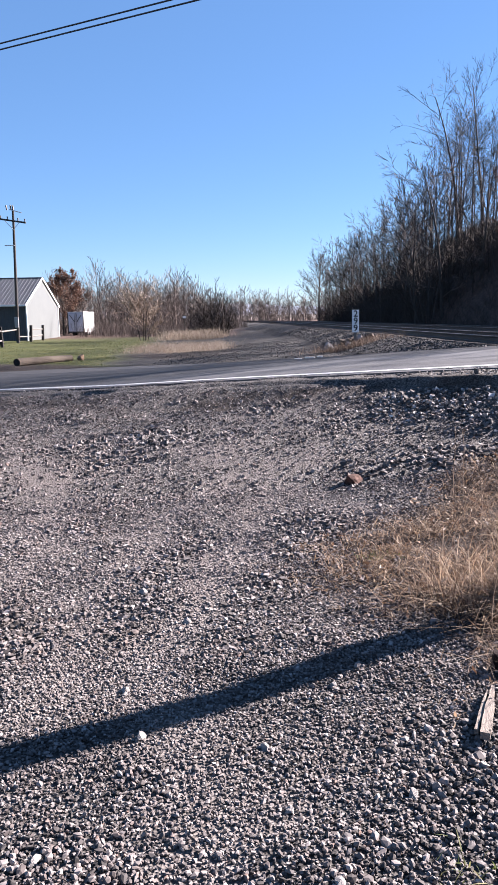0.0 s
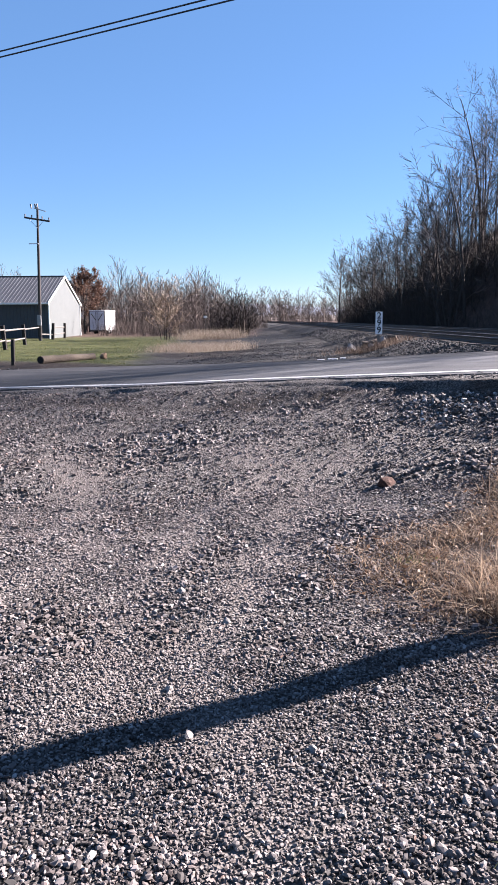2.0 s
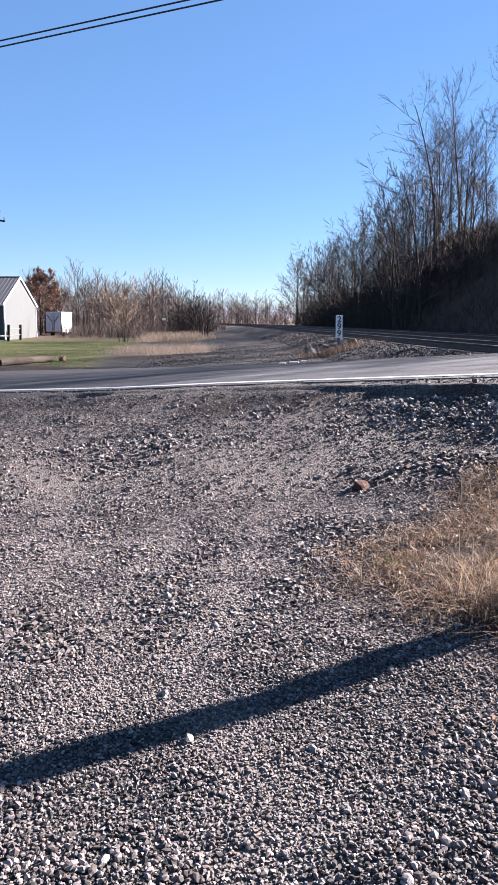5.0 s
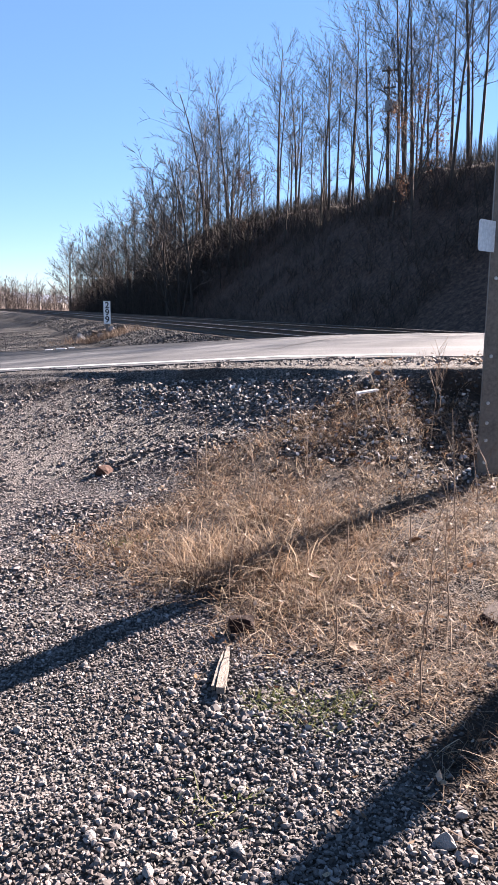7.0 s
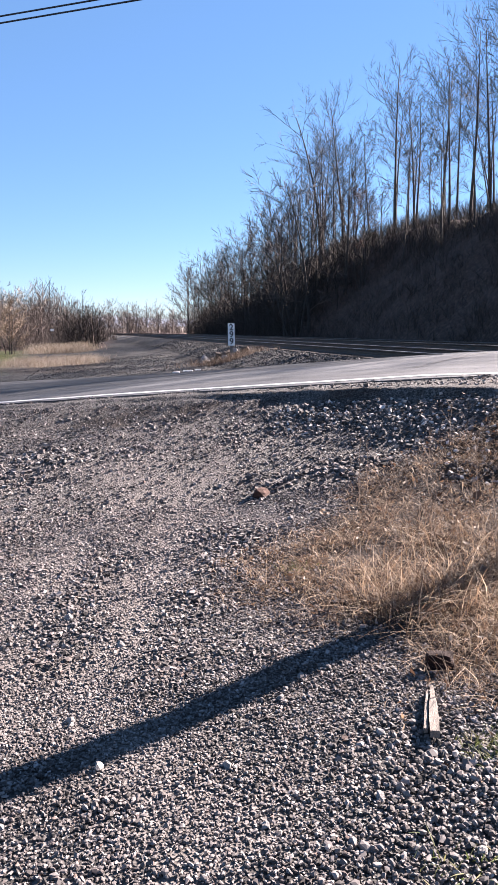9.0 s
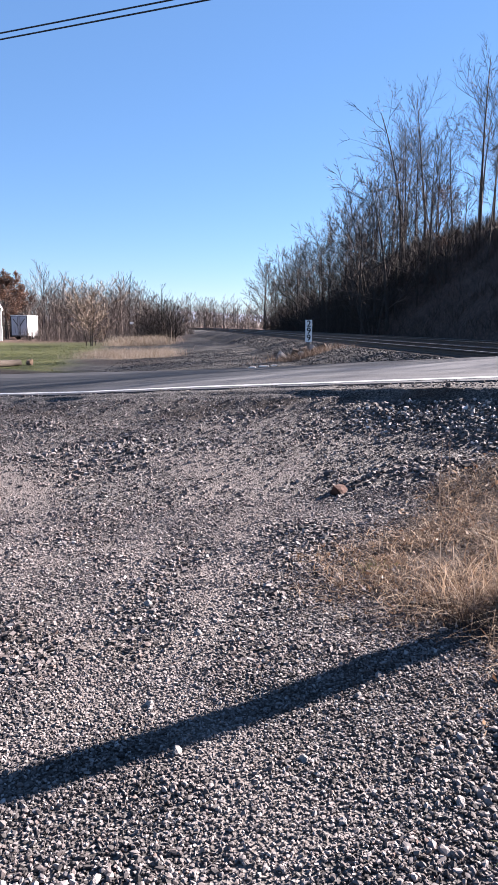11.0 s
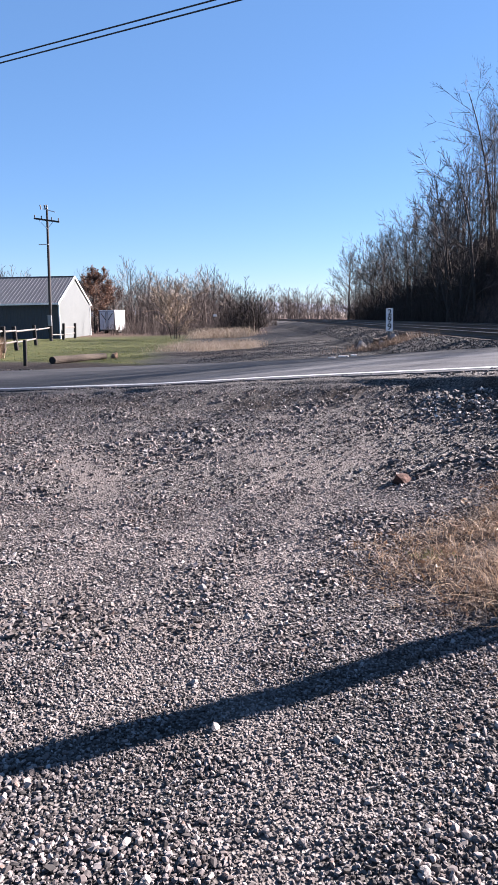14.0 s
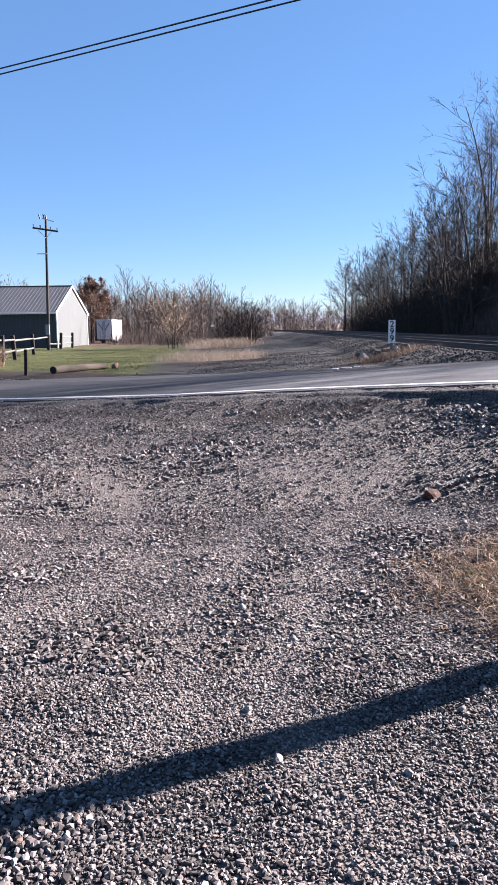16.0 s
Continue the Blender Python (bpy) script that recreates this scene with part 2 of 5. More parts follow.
def ground_material():
    """Compacted stone dust with brown wheel tracks, lawn and leaf litter by zone."""
    m, t, b = nodes_of("lot_and_land")
    v = world_vec(t)
    attr = {}
    for k in ("lawn", "litter", "cinder", "dirt", "straw"):
        a = t.nodes.new("ShaderNodeAttribute")
        a.attribute_name = k
        attr[k] = a.outputs["Fac"]
    fine = noise_node(t, 55, 4, 0.7, v)
    mid = noise_node(t, 7, 4, 0.6, v)
    vor = t.nodes.new("ShaderNodeTexVoronoi")
    vor.inputs["Scale"].default_value = 75
    t.links.new(v, vor.inputs["Vector"])
    sep = t.nodes.new("ShaderNodeSeparateColor")
    t.links.new(vor.outputs["Color"], sep.inputs[0])
    # grit is darker than the loose stones, putting crevice shade into its colour
    grit = ramp(t, sep.outputs[0], [(0.0, (0.0151, 0.0143, 0.0134)), (0.5, (0.0588, 0.0546, 0.0521)), (1.0, (0.168, 0.1562, 0.1512))])
    dirt = ramp(t, fine, [(0.3, (0.0504, 0.0437, 0.0403)), (0.7, (0.1848, 0.1613, 0.1495))])
    col = mix(t, attr["dirt"], grit, dirt)
    lawn = ramp(t, noise_node(t, 1.3, 5, 0.7, v), [(0.32, (0.013, 0.018, 0.005)), (0.5, (0.048, 0.060, 0.013)), (0.68, (0.12, 0.108, 0.036))])
    lawn = mix(t, 0.4, lawn, ramp(t, fine, [(0.35, (0.013, 0.018, 0.005)), (0.7, (0.105, 0.108, 0.033))]))
    litter = ramp(t, noise_node(t, 5, 6, 0.75, v), [(0.3, (0.022, 0.014, 0.0115)), (0.5, (0.075, 0.046, 0.036)), (0.72, (0.18, 0.115, 0.085))])
    cinder = ramp(t, noise_node(t, 2.2, 6, 0.75, world_vec(t, (0.35, 1.2, 1))), [(0.38, (0.0151, 0.0151, 0.016)), (0.55, (0.042, 0.0403, 0.0395)), (0.68, (0.1176, 0.1075, 0.0991))])
    straw = ramp(t, noise_node(t, 6, 6, 0.75, v), [(0.3, (0.0101, 0.0076, 0.0063)), (0.7, (0.0462, 0.0328, 0.0252))])
    col = mix(t, attr["cinder"], col, cinder)
    col = mix(t, attr["straw"], col, straw)
    col = mix(t, attr["lawn"], col, lawn)
    col = mix(t, attr["litter"], col, litter)
    col = mix(t, 0.35, col, mix(t, mid, (0.45, 0.45, 0.45), (1, 1, 1)), "MULTIPLY")
    t.links.new(col, b.inputs["Base Color"])
    b.inputs["Roughness"].default_value = 0.95
    b.inputs["Specular IOR Level"].default_value = 0.2
    bump(t, b, vor.outputs["Distance"], 1.0, 0.014)
    return m


def asphalt_material():
    m, t, b = nodes_of("worn_asphalt")
    v = world_vec(t)
    rot = t.nodes.new("ShaderNodeMapping")
    rot.inputs["Rotation"].default_value = (0, 0, radians(28))
    g = t.nodes.new("ShaderNodeNewGeometry")
    t.links.new(g.outputs["Position"], rot.inputs["Vector"])
    st = t.nodes.new("ShaderNodeMapping")
    st.inputs["Scale"].default_value = (0.10, 1.6, 1)
    t.links.new(rot.outputs[0], st.inputs["Vector"])
    lanes = noise_node(t, 1.0, 5, 0.6, st.outputs[0])
    fine = noise_node(t, 90, 3, 0.7, v)
    patch = noise_node(t, 0.55, 4, 0.6, v)
    old = t.nodes.new("ShaderNodeAttribute")
    old.attribute_name = "dusty"
    new_c = ramp(t, lanes, [(0.35, (0.0302, 0.0311, 0.0336)), (0.65, (0.0739, 0.0739, 0.0764))])
    old_c = ramp(t, patch, [(0.3, (0.062, 0.064, 0.069)), (0.7, (0.102, 0.105, 0.112))])
    old_c = mix(t, 0.4, old_c, ramp(t, lanes, [(0.4, (0.035, 0.036, 0.039)), (0.6, (0.132, 0.135, 0.143))]))
    col = mix(t, old.outputs["Fac"], new_c, old_c)
    col = mix(t, 0.35, col, mix(t, fine, (0.3, 0.3, 0.3), (1.0, 1.0, 1.0)), "MULTIPLY")
    t.links.new(col, b.inputs["Base Color"])
    b.inputs["Roughness"].default_value = 0.85
    b.inputs["Specular IOR Level"].default_value = 0.12
    bump(t, b, fine, 0.7, 0.008)
    return m


def line_material():
    m, t, b = nodes_of("worn_white_line_paint")
    v = world_vec(t)
    wear = noise_node(t, 14, 5, 0.75, v)
    t.links.new(ramp(t, wear, [(0.33, (0.1428, 0.1411, 0.1386)), (0.5, (0.378, 0.378, 0.3738))]), b.inputs["Base Color"])
    b.inputs["Roughness"].default_value = 0.6
    return m


M_GROUND, M_ASPHALT, M_LINE = ground_material(), asphalt_material(), line_material()

# ---------------- mesh helpers ----------------
def mesh_np(name, verts, faces, mats, mat_index=None, smooth=False):
    """A mesh from arrays; faces all of one size."""
    verts, faces = np.asarray(verts, dtype=np.float32), np.asarray(faces, dtype=np.int32)
    me = bpy.data.meshes.new(name)
    me.vertices.add(len(verts))
    me.vertices.foreach_set("co", verts.ravel())
    k = faces.shape[1]
    me.loops.add(faces.size)
    me.loops.foreach_set("vertex_index", faces.ravel())
    me.polygons.add(len(faces))
    me.polygons.foreach_set("loop_start", np.arange(0, faces.size, k, dtype=np.int32))
    me.polygons.foreach_set("use_smooth", np.full(len(faces), smooth))
    for m in mats:
        me.materials.append(m)
    if mat_index is not None:
        me.polygons.foreach_set("material_index", np.asarray(mat_index, dtype=np.int32))
    me.update(calc_edges=True)
    me.validate()
    return me


def part(name, bm, material, parent=None, label="", smooth=False):
    """Links a bmesh as one mesh object, under a thing or a part."""
    me = bpy.data.meshes.new(name)
    bmesh.ops.recalc_face_normals(bm, faces=bm.faces)
    bm.to_mesh(me)
    bm.free()
    me.materials.append(material)
    if smooth:
        me.polygons.foreach_set("use_smooth", np.full(len(me.polygons), True))
    ob = new(name, me)
    if parent:
        ob.parent = parent
    return tagged(ob, label)


def box(size, at=(0, 0, 0), bevel=0.0, m=None):
    bm = bmesh.new()
    bmesh.ops.create_cube(bm, size=1)
    bmesh.ops.scale(bm, vec=size, verts=bm.verts)
    if bevel:
        bmesh.ops.bevel(bm, geom=bm.edges[:], offset=bevel, segments=2, affect="EDGES", profile=0.6)
    bmesh.ops.translate(bm, vec=at, verts=bm.verts)
    if m is not None:
        bmesh.ops.transform(bm, matrix=m, verts=bm.verts)
    return bm


def rod(a, b, r1, r2=None, sides=10, bm=None, cap=True):
    """A tapered round bar from a to b."""
    bm = bm or bmesh.new()
    a, b = Vector(a), Vector(b)
    d = b - a
    q = d.to_track_quat("Z", "Y").to_matrix().to_4x4()
    bmesh.ops.create_cone(bm, cap_ends=cap, segments=sides, radius1=r1, radius2=r1 if r2 is None else r2, depth=d.length,
                          matrix=Matrix.Translation((a + b) / 2) @ q)
    return bm


def empty(name, at, turn=0.0, label="", category="", group="", kind=""):
    e = new(name)
    e.empty_display_size = 0.2
    e.matrix_basis = pose(*at, 0, 0, turn)
    return tagged(e, label, category, group, kind)


def outline(points, depth, bm=None):
    """A flat outline in x and z, thickened along y."""
    bm = bm or bmesh.new()
    f = [bm.verts.new((x, -depth / 2, z)) for x, z in points]
    g = [bm.verts.new((x, depth / 2, z)) for x, z in points]
    bm.faces.new(f)
    bm.faces.new(g[::-1])
    for k in range(len(f)):
        bm.faces.new((f[k], g[k], g[(k + 1) % len(f)], f[(k + 1) % len(f)]))
    return bm


# ---------------- the lie of the land ----------------
ALONG, ACROSS = np.array([0.8828, -0.4698]), np.array([0.4698, 0.8828])      # the road's direction, and away from the lot
ROAD_S = [-4000, -60, -20, -15, -10, -7, -5, -3, -1, 1, 3, 8, 30, 60, 4000]
ROAD_Z = [-1.5, -1.2, -0.05, 0.2, 0.43, 0.60, 0.75, 0.88, 1.01, 1.08, 1.11, 1.12, 0.9, 0.8, 0.8]
LINE_N, FAR_N, EDGE_N = 8.87, 16.5, 8.5


def road_z(s):
    return np.interp(s, ROAD_S, ROAD_Z)


def track_x(y):
    """The middle of the near track; it bears away to the left far off."""
    y = np.asarray(y, dtype=float)
    far = np.clip(y - 90, 0, None)
    return 6.95 - 0.03 * (y - 19) - 0.0009 * far ** 2


def smooth01(a, b, x):
    k = np.clip((x - a) / (b - a), 0, 1)
    return k * k * (3 - 2 * k)


_R = np.random.RandomState(4)
WAVES = [(_R.uniform(-1, 1), _R.uniform(-1, 1), _R.uniform(0, 6.28)) for _ in range(24)]


def bumps(x, y, size):
    """Soft unevenness about +-1 at that size in metres."""
    out = 0.0
    for k, (a, b, c) in enumerate(WAVES):
        f = 6.28 / size * (0.4 + k * 0.06)
        out = out + np.sin((a * x + b * y) * f + c)
    return out / 5.0


def lip_n(s):
    return np.interp(s, [-5, -3, 0, 3], [8.25, 8.15, 7.45, 7.2])


def land(x, y):
    """The height of the ground at x, y."""
    x, y = np.asarray(x, dtype=float), np.asarray(y, dtype=float)
    s, n = ALONG[0] * x + ALONG[1] * y, ACROSS[0] * x + ACROSS[1] * y
    rz, lip = road_z(s), lip_n(s)
    # the lot, rising to the road
    base = np.interp(n, [-50, 1.8, 3, 4.2, 5.5, 6.6, 7.5, 8.2], [-0.3, 0.03, 0.08, 0.13, 0.21, 0.33, 0.47, 0.62])
    drop = np.interp(s, [-12, -8, -5, -2, 0, 0.35, 0.6, 4], [0.055, 0.055, 0.055, 0.045, -0.01, 0.02, 0.30, 0.36])
    k = smooth01(3.0, 8.2, n)
    lot = base * (1 + k * ((rz - drop) / 0.62 - 1))
    lot = lot + 0.24 * np.clip((n - 5.2) / 2.1, 0, 1) * smooth01(-2.5, 0.8, s)
    lot = lot - 0.13 * np.exp(-((x - 3.74) ** 2 + (y - 4.7) ** 2) / 0.5)
    lot = lot + 0.007 * bumps(x, y, 0.42) + 0.012 * bumps(x, y, 1.1) + 0.02 * bumps(x + 7, y, 3.5) * smooth01(9, 6, n)
    shoulder = rz - 0.012 - 0.02 * np.clip(LINE_N - n, 0, 2) + 0.006 * bumps(x, y, 0.5)
    ragged = 0.06 * bumps(x, y, 0.9) + 0.03 * bumps(y, x, 0.35)
    run = np.interp(s, [-3, -1.5, 0, 0.7], [0.06, 0.09, 0.15, 0.18])
    near = lot + (shoulder - lot) * smooth01(lip - run + ragged, lip + 0.02 + ragged, n)
    near = np.where(n > EDGE_N + 0.16, np.minimum(near, rz - 0.06), near)
    # beyond the road
    far = 0.17 + 0.05 * np.clip(x, -3.2, 5) + 0.03 * bumps(x, y, 9) + 0.012 * bumps(x, y, 1.7)
    far = far + 0.5 * smooth01(60, 400, y) * smooth01(-5, -60, x)
    side = x - track_x(y)
    bed = np.interp(side, [-6, -3.6, -2.2, 6.3, 7.6, 9], [-9, 0.42, 0.80, 0.80, 0.2, 0.05])
    crest = 9.6 + 0.5 * bumps(x, y, 22)
    rise = smooth01(17, 31, y) * (1 - 0.97 * smooth01(85, 165, y))
    hill = np.interp(side, [7.5, 9, 13, 18.6, 26, 60, 400], [0.05, 0.5, 4.6, 9.5, 10.6, 14, 20]) / 9.6 * crest * rise
    hill = hill + 0.12 * bumps(x, y, 3) * smooth01(9, 12, side) * rise
    far = np.where(side > 7.0, np.maximum(hill, np.interp(side, [7, 9], [0.2, 0.1])), far)
    far = np.where((side > -6) & (side < 7.3), np.maximum(far, bed), far)
    m = smooth01(FAR_N + 0.5, FAR_N + 2.2, n)
    beyond = (rz - 0.08) * (1 - m) + far * m
    z = np.where(n < 12, near, beyond)
    z = np.where((n > EDGE_N + 0.2) & (n < FAR_N + 0.3), rz - 0.12, z)
    return z


def land_at(x, y):
    return float(land(x, y))


def steps(*spans):
    out = []
    for a, b, d in spans:
        out += list(np.arange(a, b, d))
    return np.array(out + [spans[-1][1]])


TRACKS = [((-0.15, 1.5), (-0.25, 2.3), (-0.48, 3.2), (-0.25, 4.3), (0.15, 5.5), (0.6, 6.8)), ((-0.9, 2.6), (-0.95, 3.9), (-0.7, 5.1), (0.0, 6.3)),
          ((-1.9, 3.6), (-1.4, 4.7), (-1.5, 5.6), (-2.1, 7.2)), ((0.9, 4.9), (0.3, 6.0), (-0.6, 7.0))]


def packed(x, y):
    """1 where wheels have pressed the stone fine and dusty, 0 where it lies loose."""
    x, y = np.asarray(x, dtype=float), np.asarray(y, dtype=float)
    out = np.zeros(np.broadcast(x, y).shape)
    wx, wy = x + 0.06 * bumps(x, y, 0.9), y + 0.06 * bumps(y, x, 0.8)
    for k, line in enumerate(TRACKS):
        for (ax, ay), (bx, by) in zip(line[:-1], line[1:]):
            t = np.clip(((wx - ax) * (bx - ax) + (wy - ay) * (by - ay)) / ((bx - ax) ** 2 + (by - ay) ** 2), 0, 1)
            d = np.hypot(wx - ax - t * (bx - ax), wy - ay - t * (by - ay))
            out = np.maximum(out, np.exp(-(d / (0.19 if k < 2 else 0.24)) ** 2))
    return np.clip(out + 0.28 * bumps(x, y, 0.7) * (out > 0.05), 0, 1)


def build_ground():
    s_lines = steps((-3500, -500, 500), (-500, -120, 20), (-120, -40, 2.5), (-40, -11, 0.6), (-11, 6, 0.1), (6, 16, 0.3), (16, 60, 1.2), (60, 160, 6), (160, 500, 40), (500, 3500, 500))
    n_lines = steps((-3000, -300, 300), (-300, -20, 20), (-20, -1, 1.0), (-1, 7.2, 0.1), (7.2, 8.9, 0.035), (8.9, 16.4, 0.75), (16.4, 40, 0.3), (40, 80, 0.7), (80, 200, 3), (200, 500, 25), (500, 4500, 500))
    S, N = np.meshgrid(s_lines, n_lines)
    X, Y = S * ALONG[0] + N * ACROSS[0], S * ALONG[1] + N * ACROSS[1]
    Z = land(X, Y)
    w, h = len(s_lines), len(n_lines)
    idx = np.arange(w * h).reshape(h, w)
    faces = np.stack([idx[:-1, :-1], idx[:-1, 1:], idx[1:, 1:], idx[1:, :-1]], -1).reshape(-1, 4)
    me = mesh_np("ground", np.stack([X, Y, Z], -1).reshape(-1, 3), faces, [M_GROUND], None, True)
    side = X - track_x(Y)
    beyond = smooth01(FAR_N, FAR_N + 1.0, N)
    wob = bumps(X, Y, 5) * 0.8
    lawn = beyond * smooth01(-4.2, -5.8, X + 0.06 * (Y - 25) + wob * 0.6) * smooth01(19.5, 21.5, N + wob * 0.4)
    litter = np.maximum(smooth01(7.2, 8.6, side + wob * 0.3), smooth01(62, 75, Y + wob * 3) * smooth01(-6, -7, side)) * beyond
    cinder = beyond * (1 - lawn)
    dirt = np.clip(np.maximum(0.8 * packed(X, Y), 0.1 * smooth01(3.6, 5.6, Y) * smooth01(1.1, 0.1, X)) + 0.2 * bumps(X, Y, 0.8), 0, 1) * (N < 8)
    straw = smooth01(-0.15, 0.3, grass_mask(X, Y) + 0.15 * bumps(X, Y, 0.7)) * (N < 8)
    straw = np.maximum(straw, beyond * smooth01(24, 26, N) * smooth01(0.2, -1.0, X + wob) * smooth01(45, 35, Y) * (1 - lawn) * 0.8)
    straw = np.maximum(straw, 0.9 * beyond * smooth01(21.5, 20.0, N + wob * 0.4) * smooth01(-1.5, -4.0, X + wob * 0.5))
    for name, val in (("lawn", lawn), ("litter", litter), ("cinder", cinder), ("dirt", dirt), ("straw", straw)):
        a = me.attributes.new(name, "FLOAT", "POINT")
        a.data.foreach_set("value", np.ascontiguousarray(val, dtype=np.float32).ravel())
    return tagged(new("ground", me), "grey gravel lot, mown lawn and leaf-littered hillside", "ground", kind="structure")


def grass_mask(x, y):
    """Above 0 where the dry grass grows beside the gravel."""
    left = np.interp(y, [1.6, 2.0, 2.4, 2.9, 3.3, 4.0, 4.7, 5.2, 5.8, 6.6], [1.15, 1.15, 1.12, 0.95, 0.72, 0.5, 0.55, 1.1, 1.7, 3.4])
    return np.clip((x - left) * 1.2, -1, 1) * smooth01(7.4, 6.8, ACROSS[0] * x + ACROSS[1] * y)


ground = build_ground()


def strip(n0, n1, s0, s1, lift, thick, name, material, ds=0.25, rag=0.0, dn=None):
    """A slab that follows the road between two lines."""
    ss = np.arange(s0, s1 + 1e-6, ds)
    nn = np.array([n0, n1]) if dn is None else np.arange(n0, n1 + 1e-6, dn)
    S, N = np.meshgrid(ss, nn)
    if rag:
        N = N + np.where(np.arange(len(nn))[:, None] == 0, 1, 0) * rag * (bumps(S, N, 0.8) + 0.6 * bumps(S, N, 0.3))
        N = N + np.where(np.arange(len(nn))[:, None] == len(nn) - 1, 1, 0) * rag * bumps(S + 9, N, 0.9)
    X, Y = S * ALONG[0] + N * ACROSS[0], S * ALONG[1] + N * ACROSS[1]
    mid = 0.5 * (LINE_N + FAR_N)
    Z = road_z(S) + lift + 0.05 * (1 - np.abs(N - mid) / (0.5 * (FAR_N - LINE_N))) * 0.6
    h, w = S.shape
    top = np.stack([X, Y, Z], -1).reshape(-1, 3)
    low = top - [0, 0, thick]
    idx = np.arange(w * h).reshape(h, w)
    f = [np.stack([idx[:-1, :-1], idx[:-1, 1:], idx[1:, 1:], idx[1:, :-1]], -1).reshape(-1, 4)]
    o = w * h
    ring = np.concatenate([idx[0, :], idx[1:, -1], idx[-1, -2::-1], idx[-2:0:-1, 0]])
    nxt = np.roll(ring, -1)
    f.append(np.stack([ring, ring + o, nxt + o, nxt], -1))
    me = mesh_np(name, np.concatenate([top, low]), np.concatenate(f), [material])
    return me, S, N


road_me, RS, RN = strip(EDGE_N, FAR_N, -90, 60, 0.0, 0.14, "road", M_ASPHALT, 0.2, 0.05, 0.5)
dusty = smooth01(-8.5, -2.5, RS + 1.0 * bumps(RS, RN, 3.0) + 0.5 * (12 - RN))
dusty = np.concatenate([dusty.ravel(), dusty.ravel()]).astype(np.float32)
road_me.attributes.new("dusty", "FLOAT", "POINT").data.foreach_set("value", dusty)
road = tagged(new("road", road_me), "asphalt road, dark then pale and dusty by the crossing", "road", kind="structure")
line_me, _, _ = strip(LINE_N - 0.10, LINE_N + 0.12, -80, 0.6, 0.006, 0.004, "edge_line", M_LINE, 0.06, 0.010)
tagged(new("edge_line", line_me), "worn white edge line painted on the asphalt", "road marking", kind="structure")


def seam(name, a, b, wide, label, wander=0.05):
    """A thin uneven strip of tar or a crack filled with dirt, lying on the asphalt."""
    rr = random.Random(len(name))
    n = 26
    v, f = [], []
    d = Vector((b[0] - a[0], b[1] - a[1])).normalized()
    for i in range(n + 1):
        t = i / n
        o, w = wander * rr.uniform(-1, 1), wide * rr.uniform(0.4, 1.0) * (0.35 + min(t, 1 - t) * 2)
        x, y = a[0] + (b[0] - a[0]) * t - d.y * o, a[1] + (b[1] - a[1]) * t + d.x * o
        for q in (-1, 1):
            px, py = x - d.y * w * q / 2, y + d.x * w * q / 2
            s, m = ALONG[0] * px + ALONG[1] * py, ACROSS[0] * px + ACROSS[1] * py
            crown = 0.03 * (1 - abs(m - 0.5 * (LINE_N + FAR_N)) / (0.5 * (FAR_N - LINE_N)))
            v.append((px, py, float(road_z(s)) + crown + 0.006))
        if i:
            f.append((2 * i - 2, 2 * i, 2 * i + 1, 2 * i - 1))
    return tagged(new(name, mesh_np(name, v, f, [M_TAR])), label, "road seam", kind="structure")


M_TAR = simple("dark_tar", (0.02, 0.02, 0.021), (0.05, 0.048, 0.047), 12, 0.7, by="world")
seam("tar_seam", (3.8, 10.0), (7.0, 14.0), 0.14, "dark tar seam running across the dusty asphalt", 0.03)
seam("road_crack", (3.42, 7.62), (3.62, 8.15), 0.07, "short jagged crack through the white line", 0.03)

# larger stones (x, y, size) and tall weeds (x, y, height, side twigs, spread, lean)
STONES = [(0.49, 2.14, 0.055), (0.32, 2.88, 0.05), (-0.61, 3.96, 0.07), (-0.54, 2.90, 0.04), (-0.34, 3.61, 0.06), (-0.54, 2.93, 0.05), (0.03, 2.46, 0.05), (-0.42, 2.55, 0.06),
          (-0.72, 3.7, 0.055), (0.9, 5.2, 0.06), (0.62, 1.62, 0.06), (0.45, 1.72, 0.05), (0.7, 1.85, 0.05), (0.85, 1.7, 0.055), (0.35, 1.6, 0.06), (0.22, 1.78, 0.05),
          (-0.55, 1.75, 0.06), (-0.42, 1.66, 0.055), (-0.64, 1.92, 0.05), (-0.3, 1.62, 0.05), (1.21, 1.46, 0.09), (1.15, 2.05, 0.05), (1.0, 1.9, 0.045), (0.1, 2.1, 0.045)]
